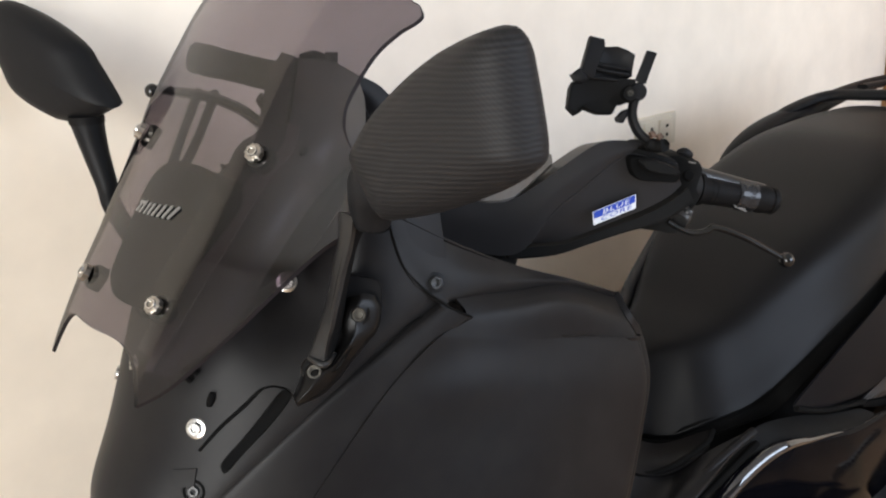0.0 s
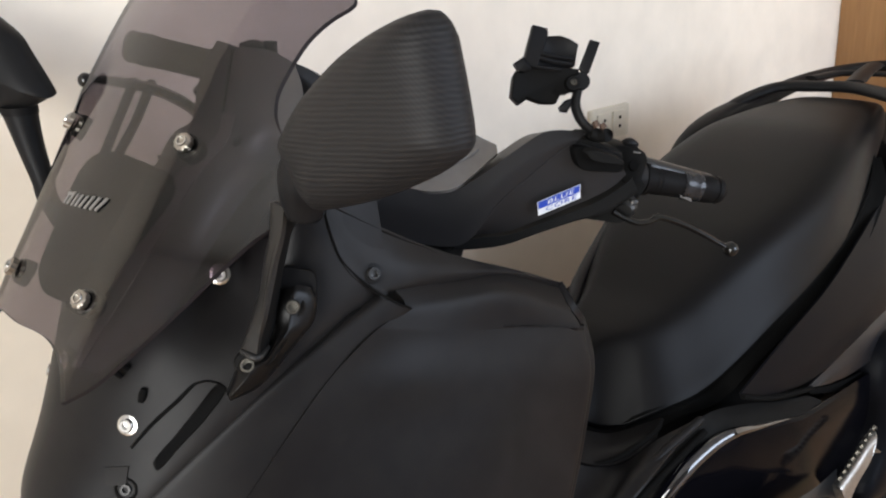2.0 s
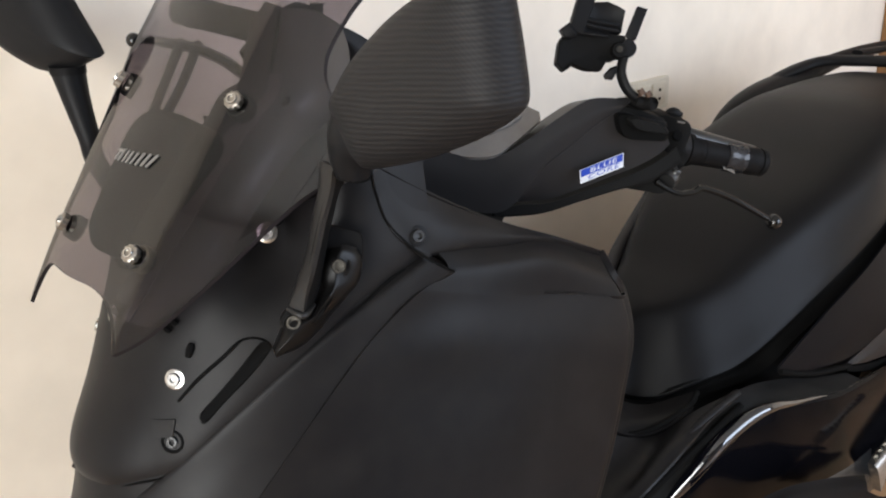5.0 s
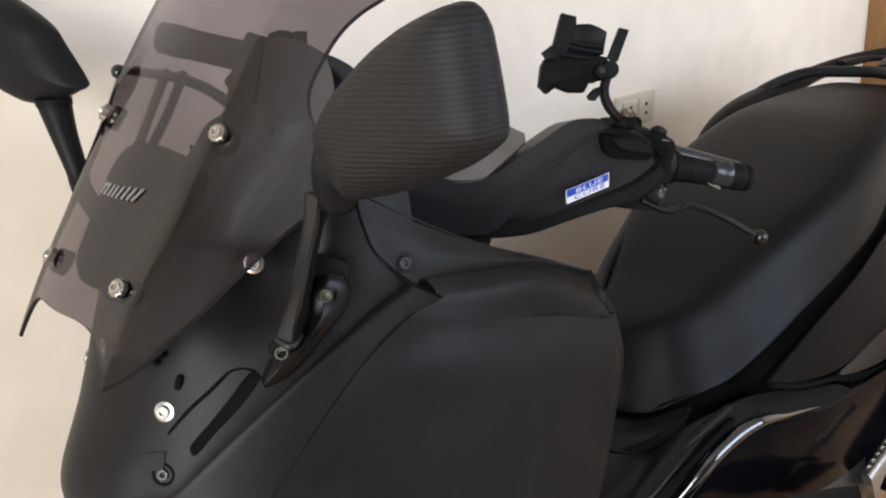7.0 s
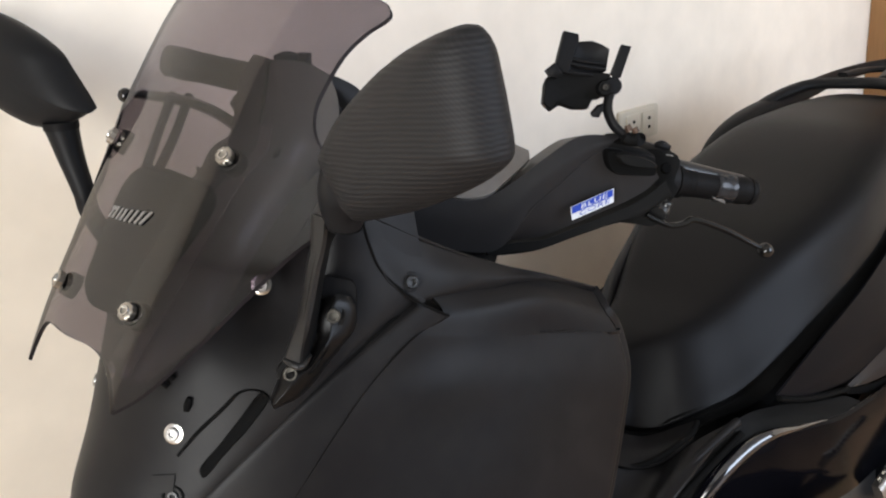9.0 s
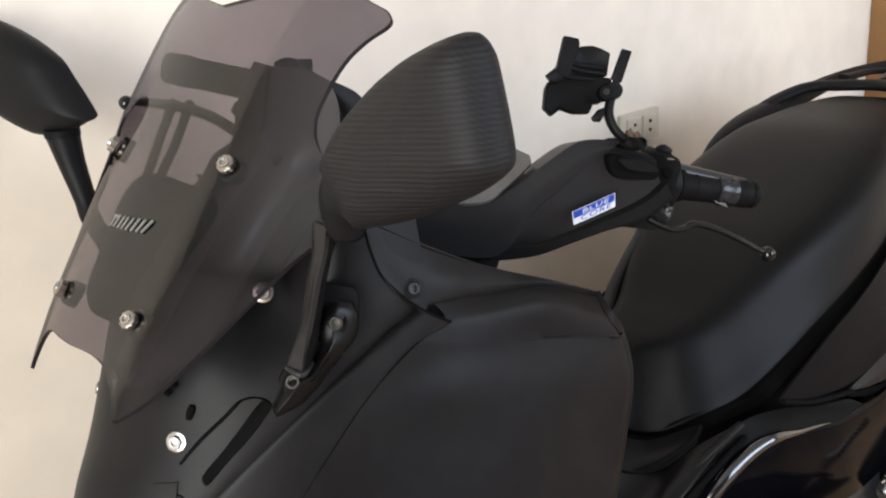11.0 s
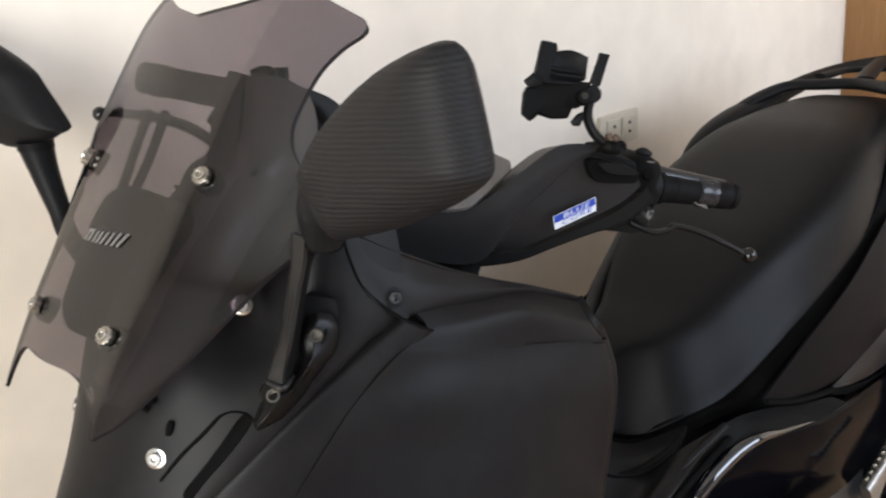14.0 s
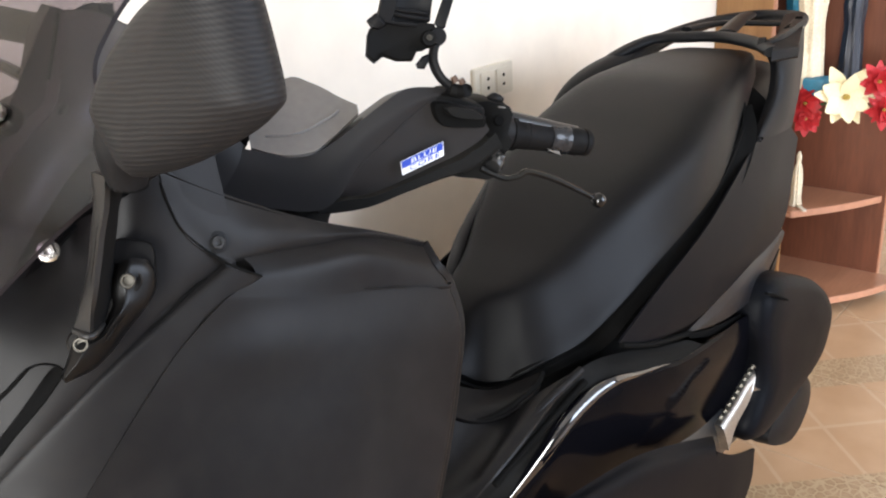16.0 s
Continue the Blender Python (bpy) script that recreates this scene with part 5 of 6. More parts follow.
# place, half width on either side, crown and lower edge
SEAT = [(-0.128, 0.012, 0.028, 0.656, 0.646), (-0.15, 0.034, 0.036, 0.692, 0.632), (-0.172, 0.052, 0.045, 0.71, 0.614), (-0.193, 0.078, 0.051, 0.721, 0.614), (-0.21, 0.099, 0.057, 0.727, 0.626), (-0.24, 0.119, 0.068, 0.738, 0.637),
        (-0.285, 0.137, 0.088, 0.754, 0.647), (-0.345, 0.153, 0.117, 0.78, 0.673), (-0.451, 0.168, 0.153, 0.824, 0.718), (-0.55, 0.17, 0.162, 0.858, 0.746), (-0.64, 0.165, 0.158, 0.889, 0.772), (-0.72, 0.152, 0.148, 0.911, 0.805),
        (-0.8, 0.132, 0.13, 0.92, 0.835), (-0.88, 0.112, 0.11, 0.925, 0.866), (-0.97, 0.084, 0.084, 0.924, 0.885), (-1.03, 0.045, 0.045, 0.91, 0.89)]
# half of the cross-section, from the crown over the shoulder down to the flared lower edge
HALF = spline([(0, 1.0, 0), (0.36, 0.992, 0), (0.58, 0.968, 0), (0.70, 0.90, 0), (0.765, 0.77, 0), (0.835, 0.52, 0), (0.91, 0.26, 0), (1.0, 0.03, 0), (0.995, 0.0, 0)], 40)
# toward the passenger's place the shoulder moves out over the edge
HALF_REAR = spline([(0, 1.0, 0), (0.45, 0.99, 0), (0.72, 0.95, 0), (0.87, 0.85, 0), (0.94, 0.68, 0), (0.97, 0.48, 0), (0.99, 0.25, 0), (1.0, 0.03, 0), (0.995, 0.0, 0)], 40)
FLANK_U = [k / 39 for k in range(40)]
rings = []
for q, e in zip(spline([r[:3] for r in SEAT], 49), spline([(r[0], r[3], r[4]) for r in SEAT], 49)):
    ring = []
    half = [a.lerp(b, max(0.0, min(1.0, (-0.34 - q.x) / 0.24))) for a, b in zip(HALF, HALF_REAR)]
    FLANK_Y, FLANK_Z = [p.x for p in half], [p.y for p in half]
    for k in range(64):
        a = k / 64 * math.tau
        c, s = math.cos(a), math.sin(a)
        u = abs(a - math.pi / 2) / (math.pi / 2) if s >= 0 else 1
        w = q.y if c >= 0 else q.z
        y = w * math.copysign(float(np.interp(u, FLANK_U, FLANK_Y)) if s >= 0 else abs(c) ** 0.36 * (1 - 0.22 * min(1, -3 * s)), c)
        up = float(np.interp(u, FLANK_U, FLANK_Z)) if s >= 0 else 0
        z = e.z + (e.y - e.z) * up if s >= 0 else e.z - 0.03 * abs(s) ** 0.6
        # the nose leans back
        lean = 0.045 * up * max(0.0, min(1.0, (q.x + 0.42) / 0.16)) * (0.7 + 0.3 * c)
        ring.append(Vector((q.x - lean, y, z)))
    rings.append(ring)
sp("seat", loft(rings), M_SEAT, "stepped black vinyl dual seat")
MIDSTRIP = [((a[0] + b[0]) / 2, (a[1] + b[1]) / 2 - 0.012, (a[2] + b[2]) / 2 - 0.006) for a, b in zip(STRIP[0], STRIP[1])]
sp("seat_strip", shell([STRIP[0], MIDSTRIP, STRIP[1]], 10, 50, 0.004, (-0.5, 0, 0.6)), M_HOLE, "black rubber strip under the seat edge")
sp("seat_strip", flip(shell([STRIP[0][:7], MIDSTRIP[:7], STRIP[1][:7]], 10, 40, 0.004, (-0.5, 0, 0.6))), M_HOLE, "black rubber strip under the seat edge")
FARTRIM = [(-0.47, -0.146, 0.800), (-0.425, -0.130, 0.776), (-0.352, -0.106, 0.752), (-0.300, -0.088, 0.732), (-0.245, -0.062, 0.709), (-0.20, -0.050, 0.66)]
sp("far_trim", tube([(x - 0.008, y + 0.006, z - 0.002) for x, y, z in FARTRIM], [0.006, 0.011, 0.012, 0.012, 0.011, 0.008], 30, 12), M_SATIN, "satin trim along the seat's wall side")

# ---- side panels ----
B = (-0.4, 0, 0.5)
TRIM_NET = [[(-0.107, 0.06, 0.642), (-0.154, 0.085, 0.621), (-0.2, 0.11, 0.626), (-0.217, 0.12, 0.63)],
        [(-0.081, 0.075, 0.637), (-0.111, 0.1, 0.623), (-0.153, 0.125, 0.625), (-0.2, 0.13, 0.63)],
        [(-0.057, 0.09, 0.637), (-0.087, 0.11, 0.618), (-0.12, 0.13, 0.616), (-0.177, 0.14, 0.628)]]
TUNNEL_NET = [[(-0.052, 0.09, 0.634), (-0.086, 0.11, 0.615), (-0.123, 0.13, 0.611), (-0.166, 0.15, 0.633), (-0.227, 0.17, 0.645)],
        [(-0.011, 0.11, 0.602), (-0.032, 0.13, 0.594), (-0.053, 0.15, 0.598), (-0.079, 0.165, 0.616), (-0.172, 0.175, 0.636)],
        [(0.029, 0.13, 0.573), (0.033, 0.15, 0.584), (0.026, 0.165, 0.589), (0.012, 0.175, 0.586), (-0.064, 0.18, 0.611)]]
GLOSS_TOP = [[(-0.108, 0.145, 0.513), (-0.148, 0.165, 0.558), (-0.201, 0.178, 0.574), (-0.238, 0.187, 0.595), (-0.282, 0.198, 0.609), (-0.323, 0.203, 0.605), (-0.386, 0.207, 0.59), (-0.468, 0.206, 0.567), (-0.741, 0.188, 0.52)],
        [(-0.112, 0.149, 0.508), (-0.15, 0.169, 0.552), (-0.203, 0.182, 0.567), (-0.24, 0.191, 0.586), (-0.282, 0.202, 0.599), (-0.324, 0.207, 0.595), (-0.383, 0.211, 0.58), (-0.464, 0.21, 0.558), (-0.734, 0.192, 0.504)],
        [(-0.125, 0.149, 0.486), (-0.164, 0.169, 0.534), (-0.218, 0.182, 0.545), (-0.257, 0.191, 0.558), (-0.3, 0.202, 0.566), (-0.343, 0.207, 0.56), (-0.4, 0.211, 0.544), (-0.48, 0.21, 0.522), (-0.742, 0.192, 0.468)]]
GLOSS_LOW = [[(-0.16, 0.137, 0.432), (-0.2, 0.157, 0.483), (-0.261, 0.17, 0.475), (-0.314, 0.179, 0.477), (-0.367, 0.19, 0.48), (-0.413, 0.195, 0.472), (-0.472, 0.199, 0.459), (-0.547, 0.198, 0.444), (-0.774, 0.18, 0.401)],
        [(-0.204, 0.119, 0.367), (-0.243, 0.139, 0.408), (-0.308, 0.152, 0.398), (-0.365, 0.161, 0.397), (-0.432, 0.172, 0.396), (-0.489, 0.177, 0.388), (-0.545, 0.181, 0.38), (-0.612, 0.18, 0.37), (-0.797, 0.162, 0.338)]]
for r in GLOSS_TOP:
    for k, dx, dz in ((2, 0.018, 0.020), (3, 0.007, 0.017), (4, 0.011, 0.009)):
        r[k] = (r[k][0] + dx, r[k][1], r[k][2] + dz)
GLOSS_NET = GLOSS_TOP + GLOSS_LOW
BSIDE_NET = [[(-0.05, 0.125, 0.526), (-0.118, 0.14, 0.564), (-0.165, 0.155, 0.601), (-0.237, 0.165, 0.638), (-0.322, 0.178, 0.628), (-0.403, 0.185, 0.601), (-0.502, 0.187, 0.572)],
        [(-0.073, 0.128, 0.515), (-0.137, 0.147, 0.552), (-0.197, 0.172, 0.597), (-0.269, 0.185, 0.627), (-0.344, 0.19, 0.614), (-0.415, 0.192, 0.592), (-0.519, 0.19, 0.563)]]
BSIDE_NET.append([GLOSS_TOP[0][k] for k in (0, 1, 2, 4, 6, 7)] + [(-0.539, 0.197, 0.551)])
COVER_NET = [[(-0.087, 0.225, 0.549), (-0.181, 0.225, 0.531), (-0.283, 0.225, 0.506), (-0.403, 0.225, 0.46), (-0.529, 0.225, 0.405)],
        [(-0.109, 0.245, 0.534), (-0.188, 0.245, 0.51), (-0.27, 0.245, 0.488), (-0.378, 0.245, 0.441), (-0.497, 0.245, 0.396)],
        [(-0.214, 0.24, 0.418), (-0.276, 0.24, 0.396), (-0.344, 0.24, 0.371), (-0.44, 0.24, 0.325), (-0.527, 0.24, 0.282)]]
RCOVER_NET = [[(-0.296, 0.187, 0.656), (-0.407, 0.19, 0.697), (-0.57, 0.183, 0.736), (-0.815, 0.155, 0.805), (-0.905, 0.14, 0.812)],
        [(-0.339, 0.19, 0.637), (-0.489, 0.195, 0.644), (-0.675, 0.187, 0.657), (-0.881, 0.16, 0.71), (-1.03, 0.125, 0.785)],
        [(-0.389, 0.19, 0.619), (-0.517, 0.193, 0.601), (-0.699, 0.185, 0.607), (-0.983, 0.15, 0.595), (-1.149, 0.11, 0.726)]]
BLADE_NET = [[(-0.494, 0.19, 0.59), (-0.583, 0.19, 0.599), (-0.723, 0.183, 0.605), (-0.987, 0.15, 0.59)],
        [(-0.514, 0.195, 0.585), (-0.628, 0.193, 0.577), (-0.763, 0.185, 0.581), (-0.998, 0.15, 0.576)],
        [(-0.555, 0.193, 0.572), (-0.654, 0.19, 0.551), (-0.791, 0.18, 0.538), (-0.988, 0.145, 0.549)]]
TAILP_NET = [[(-0.503, 0.188, 0.581), (-0.63, 0.185, 0.544), (-0.777, 0.175, 0.513), (-0.823, 0.17, 0.529), (-1.006, 0.14, 0.543)],
        [(-0.518, 0.185, 0.567), (-0.646, 0.182, 0.522), (-0.794, 0.17, 0.488), (-0.854, 0.165, 0.499), (-1.007, 0.135, 0.506)]]
TAILQ_NET = [[(-0.791, 0.17, 0.504), (-0.852, 0.165, 0.511), (-1.01, 0.14, 0.541)],
        [(-0.797, 0.17, 0.472), (-0.871, 0.16, 0.474), (-0.978, 0.14, 0.481)],
        [(-0.802, 0.165, 0.389), (-0.855, 0.16, 0.417), (-0.948, 0.14, 0.445)]]
# the tail gap is a black sheet that stands for shade under the blade
for nm, net, mt, lab in (("seat_front_trim", TRIM_NET, M_MATTE, ""), ("tunnel_cover", TUNNEL_NET, M_MATTE, "matte black tunnel cover"),
                         ("body_shoulder", BSIDE_NET, M_DARK, "black body shoulder above the gloss panel"),
                         ("side_panel", GLOSS_NET, M_GLOSS, "gloss black side panel"), ("lower_cover", COVER_NET, M_SIDE, "matte black lower cover"),
                         ("rear_side_cover", RCOVER_NET, M_SIDE, "matte black rear side cover"), ("blade", BLADE_NET, M_SATIN, "satin grey blade"),
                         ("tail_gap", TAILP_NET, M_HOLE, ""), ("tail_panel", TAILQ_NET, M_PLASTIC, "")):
    pair = both(nm, lambda: shell(net, 22, 34, 0.003, B), mt, lab)
    if nm == "rear_side_cover":
        pair[1].location.z -= 0.03
both("panel_ridge", lambda: tube([(x, y - 0.002, z - 0.003) for x, y, z in GLOSS_TOP[0]], [0.005, 0.009, 0.0105, 0.0095, 0.007, 0.0045, 0.0032, 0.003, 0.002], 60, 24), M_RIDGE, "rounded gloss black ridge")
both("panel_groove", lambda: tube([(-0.302, 0.187, 0.650), (-0.345, 0.191, 0.632), (-0.40, 0.192, 0.613), (-0.50, 0.192, 0.586)], 0.0042, 18, 8), M_HOLE)
RIDGE_BAR = [(-0.226, 0.172, 0.643), (-0.145, 0.168, 0.628), (-0.063, 0.16, 0.598), (-0.035, 0.156, 0.584)]
RIDGE_GAP = [(-0.23, 0.176, 0.626), (-0.161, 0.17, 0.604), (-0.084, 0.16, 0.573), (-0.061, 0.156, 0.561)]
TRIM_LINE = [(-0.065, 0.085, 0.63), (-0.088, 0.105, 0.616), (-0.119, 0.125, 0.619), (-0.17, 0.14, 0.635), (-0.195, 0.135, 0.642)]
both("trim_groove", lambda: tube(TRIM_LINE, 0.0036, 24, 8), M_HOLE)
both("tunnel_ridge", lambda: tube(RIDGE_BAR, 0.0055, 24, 10), M_MATTE)
both("tunnel_groove", lambda: tube(RIDGE_GAP, 0.0045, 24, 10), M_HOLE)

KICK = [[(-0.518, 0.238, 0.387), (-0.595, 0.236, 0.337), (-0.715, 0.226, 0.28)],
        [(-0.506, 0.238, 0.347), (-0.603, 0.236, 0.284), (-0.705, 0.228, 0.221)],
        [(-0.503, 0.232, 0.283), (-0.587, 0.232, 0.225), (-0.667, 0.226, 0.177)]]
both("heel_plate", lambda: shell(KICK, 12, 12, 0.004, B), M_SIDE, "black heel plate behind the lower cover")
PEG = [[(-0.506, 0.235, 0.441), (-0.558, 0.235, 0.456), (-0.603, 0.235, 0.473), (-0.643, 0.235, 0.481)],
        [(-0.504, 0.25, 0.439), (-0.55, 0.25, 0.455), (-0.591, 0.25, 0.47), (-0.622, 0.25, 0.477)],
        [(-0.52, 0.255, 0.394), (-0.543, 0.255, 0.426), (-0.588, 0.255, 0.446), (-0.607, 0.255, 0.465)]]
for k, fl in ((0, False), (1, True)):
    bm = shell(PEG, 12, 20, 0.014, (-0.6, 0, 0.45))
    peg = sp("passenger_footrest", flip(bm) if fl else bm, M_ALU, "folded dull metal passenger footrest")
    for i in range(9):
        t = i / 8
        p = Vector(PEG[0][0]).lerp(Vector(PEG[0][3]), 0.08 + 0.84 * t) + Vector((0, 0.004, 0.003))
        d = disc(p, (-0.3, 0.6, 0.8), 0.0042, 0.006, 8)
        part("tooth", flip(d) if fl else d, M_OLDSTEEL, peg)

AIR = [(-0.754, 0.2, 0.556), (-0.802, 0.2, 0.57), (-0.903, 0.2, 0.539), (-1.041, 0.2, 0.475), (-1.127, 0.2, 0.406), (-1.152, 0.2, 0.355), (-1.122, 0.2, 0.302), (-1.06, 0.2, 0.279), (-0.966, 0.2, 0.269), (-0.878, 0.2, 0.262), (-0.796, 0.2, 0.258), (-0.735, 0.2, 0.276), (-0.715, 0.2, 0.308), (-0.757, 0.2, 0.369), (-0.76, 0.2, 0.424), (-0.737, 0.2, 0.499)]
aloop = closed(AIR, 48)
airbox = sp("air_filter_case", ring_body(aloop, ((0.95, -0.07), (1.0, -0.03), (1.0, 0.0), (0.95, 0.014), (0.82, 0.022), (0.5, 0.026)), (0, 1, 0)), M_SIDE, "matte black air filter case")
part("case_clip", tube([(-0.715, 0.224, 0.577), (-0.76, 0.226, 0.556), (-0.811, 0.226, 0.530)], [0.004, 0.005, 0.004], 10, 8, 0.6), M_HOLE, airbox)
ENG = [(-1.098, 0.17, 0.234), (-1.157, 0.17, 0.193), (-1.172, 0.17, 0.146), (-1.135, 0.17, 0.11), (-1.072, 0.17, 0.089), (-0.974, 0.17, 0.125), (-0.919, 0.17, 0.161), (-0.919, 0.17, 0.192), (-1, 0.17, 0.21)]
sp("belt_cover", ring_body(closed(ENG, 36), ((0.95, -0.06), (1.0, -0.02), (0.96, 0.01), (0.7, 0.018)), (0, 1, 0)), M_PLASTIC, "black belt case cover")

# ---- rack and grab rail ----
GRAB = [[(-0.878, 0.118, 0.949), (-0.92, 0.126, 0.912), (-0.908, 0.132, 0.868), (-0.868, 0.138, 0.837), (-0.83, 0.142, 0.81)],
        [(-0.88, 0.138, 0.955), (-0.914, 0.146, 0.908), (-0.899, 0.152, 0.866), (-0.862, 0.156, 0.835), (-0.817, 0.158, 0.808)],
        [(-0.956, 0.138, 0.961), (-0.967, 0.15, 0.913), (-0.951, 0.156, 0.862), (-0.927, 0.158, 0.821), (-0.896, 0.158, 0.795)],
        [(-1.127, 0.11, 0.961), (-1.102, 0.122, 0.901), (-1.069, 0.132, 0.843), (-1.043, 0.136, 0.806), (-1.026, 0.138, 0.779)]]
rack = sp("rear_rack", tube([(-0.655, -0.150, 0.800), (-0.681, -0.150, 0.838), (-0.715, -0.150, 0.866), (-0.766, -0.150, 0.886), (-0.847, -0.150, 0.900), (-0.967, -0.148, 0.909), (-1.10, -0.140, 0.925), (-1.25, -0.125, 0.932), (-1.36, -0.075, 0.934),
                                (-1.34, 0.0, 0.937), (-1.27, 0.055, 0.942), (-1.08, 0.105, 0.946)], [0.017, 0.022, 0.024, 0.024, 0.023, 0.020, 0.017, 0.014, 0.014, 0.015, 0.015, 0.015], 90, 14, 0.85), M_PLASTIC, "black plastic luggage rack with grab rails")
RACK_MID = [(-1.048, -0.09, 0.945), (-1.129, -0.073, 0.945), (-1.161, -0.016, 0.945), (-1.164, 0.062, 0.945)]
RACK_FRONT = [(-0.79, -0.152, 0.890), (-0.87, -0.150, 0.915), (-0.967, -0.123, 0.934), (-0.983, -0.056, 0.94), (-0.983, 0.015, 0.943), (-0.912, 0.106, 0.945), (-0.84, 0.157, 0.945)]
RACK_CROSS = [(-1.005, 0.01, 0.948), (-1.144, -0.027, 0.948), (-1.267, -0.055, 0.948)]
RACK_END = [(-0.976, 0.114, 0.952), (-1.251, 0.026, 0.952), (-1.3, 0.029, 0.952), (-1.193, 0.09, 0.952), (-0.877, 0.188, 0.952), (-0.82, 0.165, 0.952)]
part("hoop", tube(RACK_FRONT, [0.010, 0.013, 0.014, 0.014, 0.014, 0.014, 0.012], 50, 14, 0.7), M_PLASTIC, rack)
part("long_bar", tube(RACK_MID, [0.012, 0.014, 0.014, 0.012], 30, 12, 0.4), M_PLASTIC, rack)
part("cross_bar", tube(RACK_CROSS, 0.018, 16, 12, 0.36), M_PLASTIC, rack)
DECK = [Vector(q) for q in RACK_END]
DC = sum(DECK, Vector()) / len(DECK)
part("deck_end", loft([[DC + (q - DC) * s + Vector((0, 0, h)) for q in DECK] for s, h in ((0.96, -0.022), (1, -0.018), (1, -0.003), (0.96, 0.0))]), M_PLASTIC, rack, "flat black end plate of the rack")
part("grab_handle", shell(GRAB, 20, 28, 0.014, (-0.95, 0, 0.80)), M_PLASTIC, rack, "broad black grab handle")
for p in ((-1.02, 0.118, 0.9575), (-1.16, 0.088, 0.9575)):
    part("rack_bolt", disc(p, (0, 0, 1), 0.007, 0.003, 12), M_HOLE, rack)

# ---- inner body, wheels and stand ----
core = []
for x, w, z0, z1 in ((0.20, 0.10, 0.40, 0.93), (0.10, 0.11, 0.32, 0.86), (0.02, 0.10, 0.28, 0.70), (-0.05, 0.085, 0.26, 0.60), (-0.16, 0.10, 0.26, 0.60), (-0.30, 0.14, 0.28, 0.62), (-0.50, 0.15, 0.32, 0.66), (-0.75, 0.13, 0.42, 0.74), (-0.95, 0.10, 0.52, 0.80), (-1.12, 0.06, 0.60, 0.80)):
    core.append([Vector((x, w * math.copysign(abs(math.cos(a)) ** 0.5, math.cos(a)), (z0 + z1) / 2 + (z1 - z0) / 2 * math.copysign(abs(math.sin(a)) ** 0.5, math.sin(a)))) for a in [k / 28 * math.tau for k in range(28)]])
sp("inner_body", loft(core), M_DARK, "dark inner body")
sp("floorboard", joined(box(-0.32, -0.21, 0.27, 0.10, -0.09, 0.31, 0.008), box(-0.32, 0.09, 0.27, 0.10, 0.21, 0.31, 0.008), box(-0.32, -0.10, 0.24, 0.1, 0.10, 0.28, 0.008)), M_PLASTIC)
sp("tail_cover", loft([[Vector((x, w * math.cos(a), z + h * math.sin(a))) for a in [k / 24 * math.tau for k in range(24)]] for x, w, z, h in ((-0.98, 0.115, 0.80, 0.075), (-1.08, 0.105, 0.80, 0.08), (-1.18, 0.085, 0.80, 0.07), (-1.24, 0.05, 0.80, 0.045))]), M_MATTE, "matte black tail cover")


def wheel(x, r, w):
    """A tyre with its cast rim."""
    hub = sp("wheel", joined(*[tube([(x, -w * 0.28, r), (x, w * 0.28, r)], 0.05, 6, 20)] + [tube([(x + 0.04 * math.cos(a), 0, r + 0.04 * math.sin(a)), (x + (r - 0.085) * math.cos(a), 0, r + (r - 0.085) * math.sin(a))], 0.013, 6, 8) for a in [k / 5 * math.tau + 0.3 for k in range(5)]]), M_METAL, "black cast wheel")
    for nm, rr, ww, mt in (("tyre", r - 0.035, 0.035, M_RUBBER), ("rim", r - 0.082, 0.014, M_METAL)):
        rings = []
        for k in range(48):
            a = k / 48 * math.tau
            d = Vector((math.cos(a), 0, math.sin(a)))
            c = Vector((x, 0, r)) + d * rr
            rings.append([c + d * ww * math.cos(t) + Vector((0, w / 2 * math.sin(t), 0)) for t in [j / 14 * math.tau for j in range(14)]])
        bm = bmesh.new()
        g = [[bm.verts.new(p) for p in q] for q in rings]
        grid_faces(bm, g + g[:1], True)
        part(nm, bm, mt, hub)


wheel(0.42, 0.262, 0.11)
wheel(-0.87, 0.268, 0.13)
sp("front_fender", shell([[(0.42 + 0.30 * math.cos(a), y, 0.262 + 0.30 * math.sin(a) - abs(y) * 0.35) for y in (-0.075, -0.04, 0, 0.04, 0.075)] for a in [radians(20 + k * 14) for k in range(10)]], 24, 10, 0.003, (0.42, 0, 0.262)), M_MATTE)
for y in (-1, 1):
    sp("fork_leg", tube([(0.30, y * 0.08, 0.56), (0.42, y * 0.08, 0.262)], [0.020, 0.016], 8, 14), M_METAL)
sp("swing_unit", loft([[Vector((x, 0.11 + w * math.cos(a), z + h * math.sin(a))) for a in [k / 20 * math.tau for k in range(20)]] for x, w, z, h in ((-0.45, 0.05, 0.30, 0.07), (-0.6, 0.06, 0.29, 0.085), (-0.85, 0.06, 0.27, 0.08), (-0.95, 0.04, 0.27, 0.05))]), M_METAL)
sp("center_stand", tube([(-0.55, 0.13, 0.26), (-0.57, 0.16, 0.10), (-0.56, 0.17, 0.012)], [0.013, 0.012, 0.012], 14, 12), M_METAL)
sp("center_stand", tube([(-0.55, -0.13, 0.26), (-0.57, -0.16, 0.10), (-0.56, -0.17, 0.012)], [0.013, 0.012, 0.012], 14, 12), M_METAL)

# ---- phone holder clamped to the bar ----
holder = thing("phone_holder", "black metal phone holder clamped to the handlebar", "phone holder", (-0.06, 0.11, 1.05))


def hp(name, bm, mat=M_PLASTIC, label="", parent=None):
    ob = part(name, bm, mat, parent or holder, label)
    if parent is None:
        ob.location = (0.06, -0.11, -1.05)
    return ob


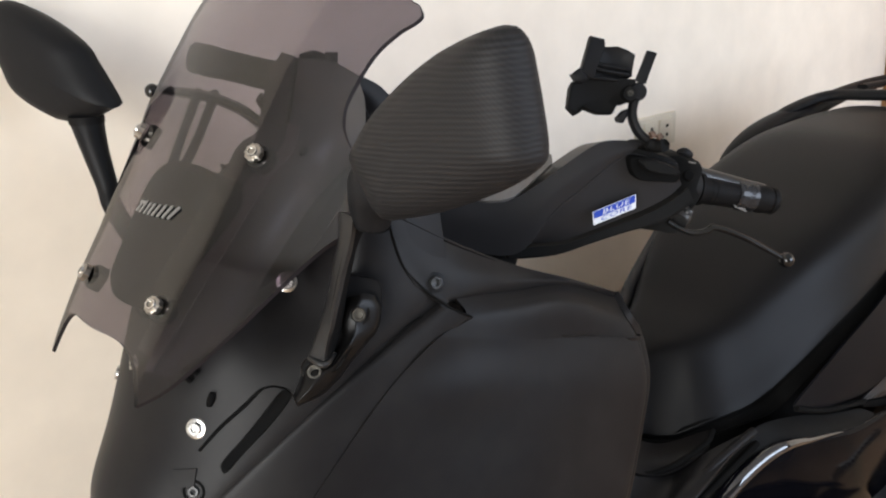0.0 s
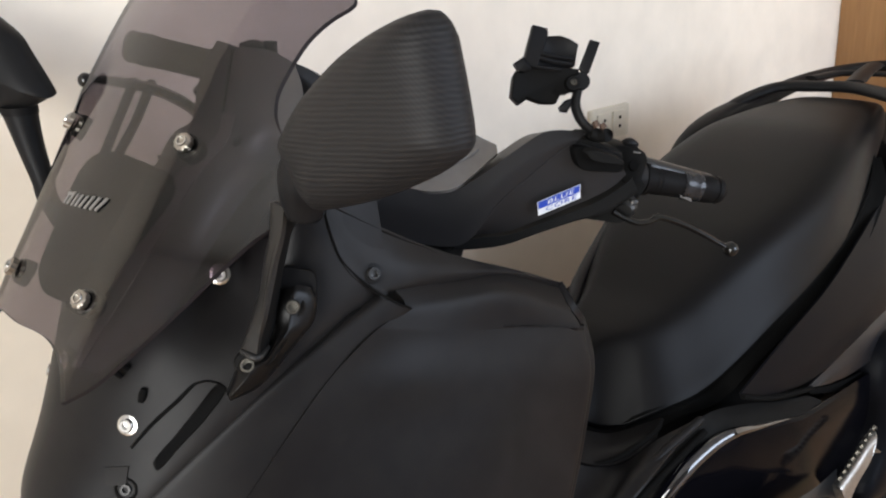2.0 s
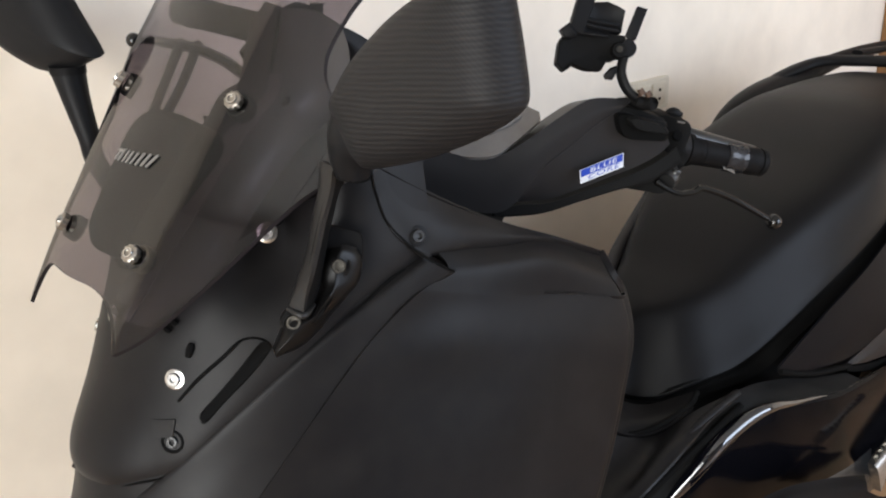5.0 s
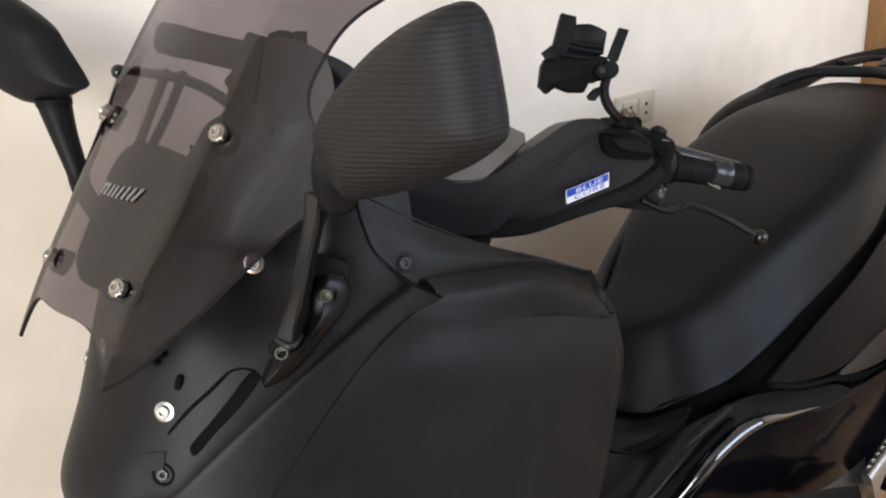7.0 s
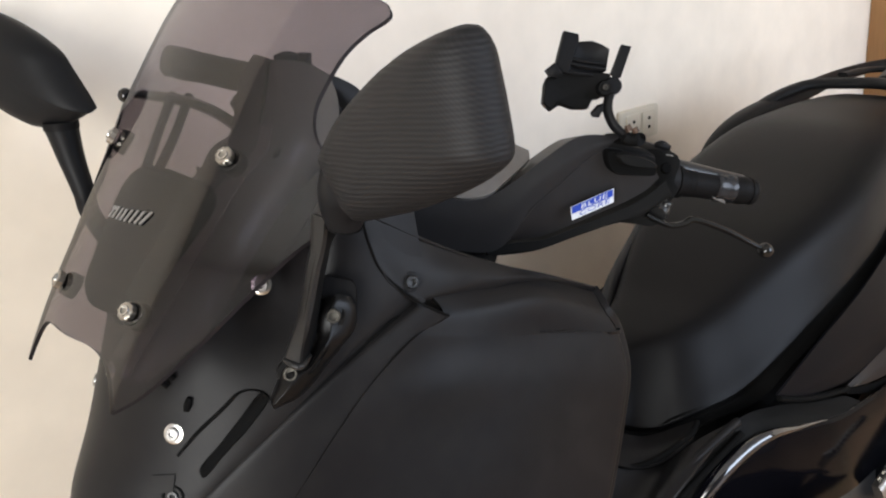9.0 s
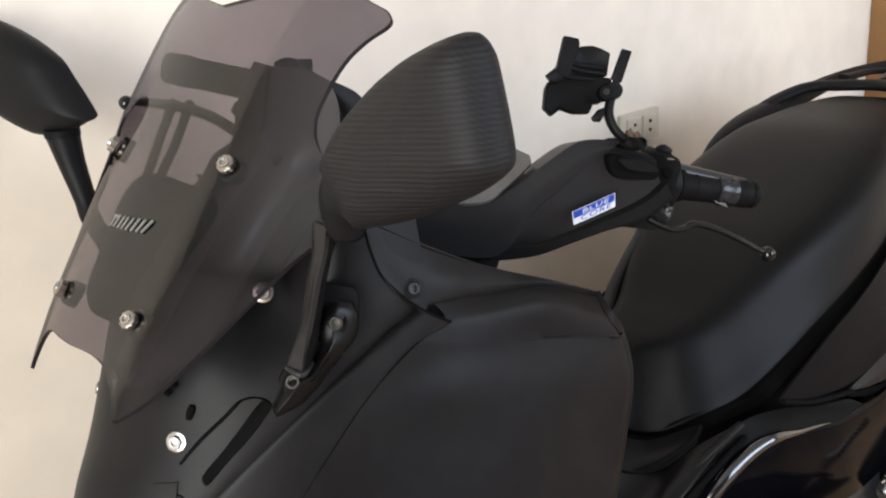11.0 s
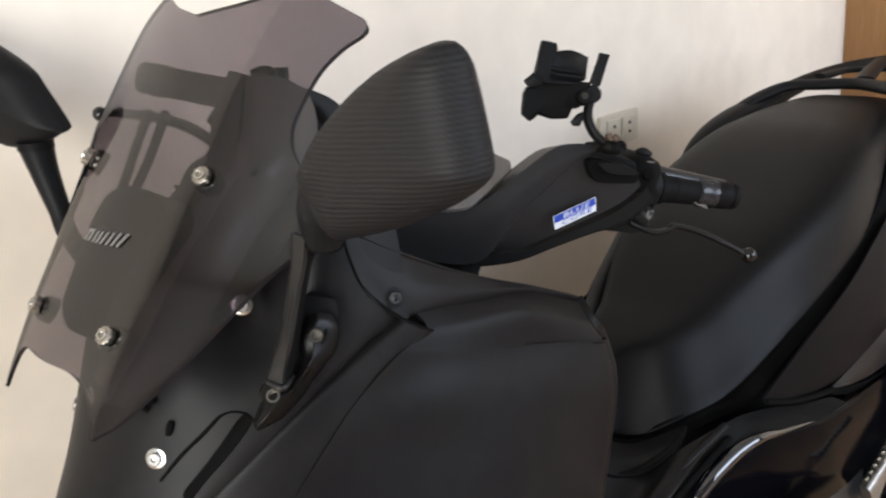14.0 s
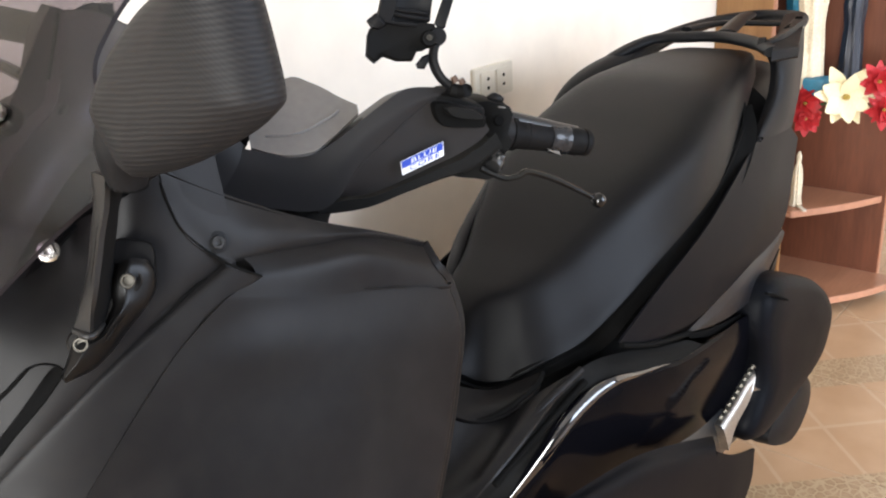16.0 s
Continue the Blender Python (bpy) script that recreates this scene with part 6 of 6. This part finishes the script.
NB = Vector((0.6, 0.75, 0.25)).normalized()
def plate(loop, back, front, edge=0.0012):
    """A flat cut plate over a corner list, its front edge eased."""
    p = [Vector(q) for q in loop]
    c = sum(p, Vector()) / len(p)
    k = edge / max((q - c).length for q in p)
    return loft([[c + (q - c) * s + NB * h for q in p] for s, h in ((1 - 2 * k, back), (1, back + edge), (1, front - edge), (1 - 2 * k, front))])


def bowed(loop, back, front, bow):
    """A plate whose middle stands back, like half a cradle."""
    p = [Vector(q) for q in loop]
    c = sum(p, Vector()) / len(p)
    return loft([[c + (q - c) * s + NB * h for q in p] for s, h in ((0.96, back), (1, back + 0.002), (1, front - 0.001), (0.96, front), (0.5, front - bow))])


hp("jaw", plate([(-0.032, 0.069, 1.131), (-0.042, 0.079, 1.127), (-0.042, 0.08, 1.121), (-0.027, 0.078, 1.09), (-0.022, 0.075, 1.091), (-0.016, 0.069, 1.095)], -0.010, 0.004), M_PLASTIC, "flat black clamping jaw")
hp("cradle", bowed([(-0.037, 0.077, 1.118), (-0.043, 0.081, 1.12), (-0.052, 0.089, 1.12), (-0.059, 0.096, 1.116), (-0.064, 0.102, 1.111), (-0.061, 0.102, 1.101), (-0.057, 0.103, 1.09), (-0.039, 0.088, 1.09), (-0.026, 0.078, 1.09)], -0.016, 0.000, 0.004), M_PLASTIC, "curved black cradle plate")
hp("lower_cradle", bowed([(-0.011, 0.066, 1.089), (-0.023, 0.075, 1.092), (-0.039, 0.088, 1.092), (-0.06, 0.106, 1.087), (-0.058, 0.111, 1.07), (-0.046, 0.103, 1.064), (-0.041, 0.098, 1.064), (-0.038, 0.098, 1.06), (-0.035, 0.097, 1.055), (-0.024, 0.087, 1.056), (-0.012, 0.076, 1.063), (-0.006, 0.074, 1.056), (-0.005, 0.072, 1.057), (-0.001, 0.067, 1.064), (-0.007, 0.065, 1.083)], -0.020, -0.001, 0.005), M_DARK, "black lower cradle with notched jaws")
RIB = [(-0.029, 0.077, 1.106), (-0.037, 0.085, 1.102), (-0.056, 0.101, 1.097), (-0.027, 0.076, 1.102), (-0.036, 0.086, 1.097), (-0.054, 0.101, 1.092), (-0.023, 0.077, 1.092), (-0.036, 0.088, 1.089), (-0.045, 0.096, 1.087)]
for k in (0, 3, 6):
    hp("cradle_rib", tube(RIB[k:k + 3], [0.0018, 0.0024, 0.0020], 12, 8), M_PLASTIC)
hp("grip_knob", plate([(-0.005, 0.067, 1.096), (-0.013, 0.072, 1.102), (-0.016, 0.076, 1.096), (-0.018, 0.079, 1.09), (-0.012, 0.075, 1.087), (-0.007, 0.071, 1.089)], -0.010, 0.004, 0.002), M_PLASTIC, "worn black jaw knob")
hp("arm", plate([(-0.076, 0.107, 1.114), (-0.083, 0.114, 1.111), (-0.068, 0.112, 1.082), (-0.064, 0.109, 1.08), (-0.061, 0.105, 1.087)], -0.004, 0.003), M_PLASTIC, "flat straight black arm")
hp("stem", tube([(-0.064, 0.107, 1.078), (-0.056, 0.106, 1.061), (-0.053, 0.108, 1.048), (-0.055, 0.115, 1.034), (-0.063, 0.124, 1.024), (-0.068, 0.13, 1.021)] + [(-0.078, 0.112, 1.012)], [0.0056, 0.0056, 0.0058, 0.0056, 0.0054, 0.0056, 0.005], 30, 10, 0.7), M_PLASTIC, "bent flat black stem")
hp("foot", plate([(-0.038, 0.1, 1.046), (-0.037, 0.098, 1.05), (-0.044, 0.101, 1.057), (-0.05, 0.105, 1.059), (-0.047, 0.106, 1.051), (-0.043, 0.104, 1.045)], -0.006, 0.002, 0.002), M_PLASTIC)
HUB = [Vector(v) for v in [(-0.05, 0.098, 1.086), (-0.052, 0.104, 1.073), (-0.059, 0.11, 1.075)]]
hp("hub", disc(HUB[1] - NB * 0.012, NB, 0.0080, 0.017, 24), M_DARK, "round pivot hub")
hp("hub_arm", disc(HUB[2] - NB * 0.010, NB, 0.0090, 0.013, 20), M_PLASTIC)
hp("pivot_screw", disc(HUB[1].lerp(HUB[0], 0.05) + NB * 0.0045, NB, 0.0036, 0.002, 12, 0, 0.002), M_OLDSTEEL)
hp("clamp", tube([(-0.058, 0.123, 1.024), (-0.064, 0.128, 1.021), (-0.069, 0.133, 1.021)] + [(-0.088, 0.080, 1.012)], [0.006, 0.007, 0.007, 0.006], 16, 12), M_DARK, "clamp round the bar")
BOLT = [(-0.06, 0.126, 1.036), (-0.061, 0.129, 1.03), (-0.065, 0.131, 1.033), (-0.066, 0.134, 1.028)]
for k in (0, 2):
    hp("clamp_bolt", tube(BOLT[k:k + 2], [0.0034, 0.0040], 6, 8), M_RUST, "brown rusty clamp bolt")

# ---- floor tiles ----
TS, GAP = 0.40, 0.004
tm = box(-TS / 2 + GAP / 2, -TS / 2 + GAP / 2, -0.008, TS / 2 - GAP / 2, TS / 2 - GAP / 2, 0, 0.0012)
tile_mesh = bpy.data.meshes.new("tile")
tm.to_mesh(tile_mesh)
tm.free()
tile_mesh.materials.append(M_TILE)
nx, ny = int((FRONT_X - END_X) / TS), int((BACK_Y - WALL_Y) / TS)
for i in range(nx + 1):
    for j in range(ny + 1):
        x, y = -2.94 + TS * i, WALL_Y + 0.22 - TS / 2 + TS * (j + 0.5) - 0.0
        if x + TS / 2 > FRONT_X or y + TS / 2 > BACK_Y:
            continue
        t = new("tile", tile_mesh)
        t.parent, t.location = floor, (x, y, 0)
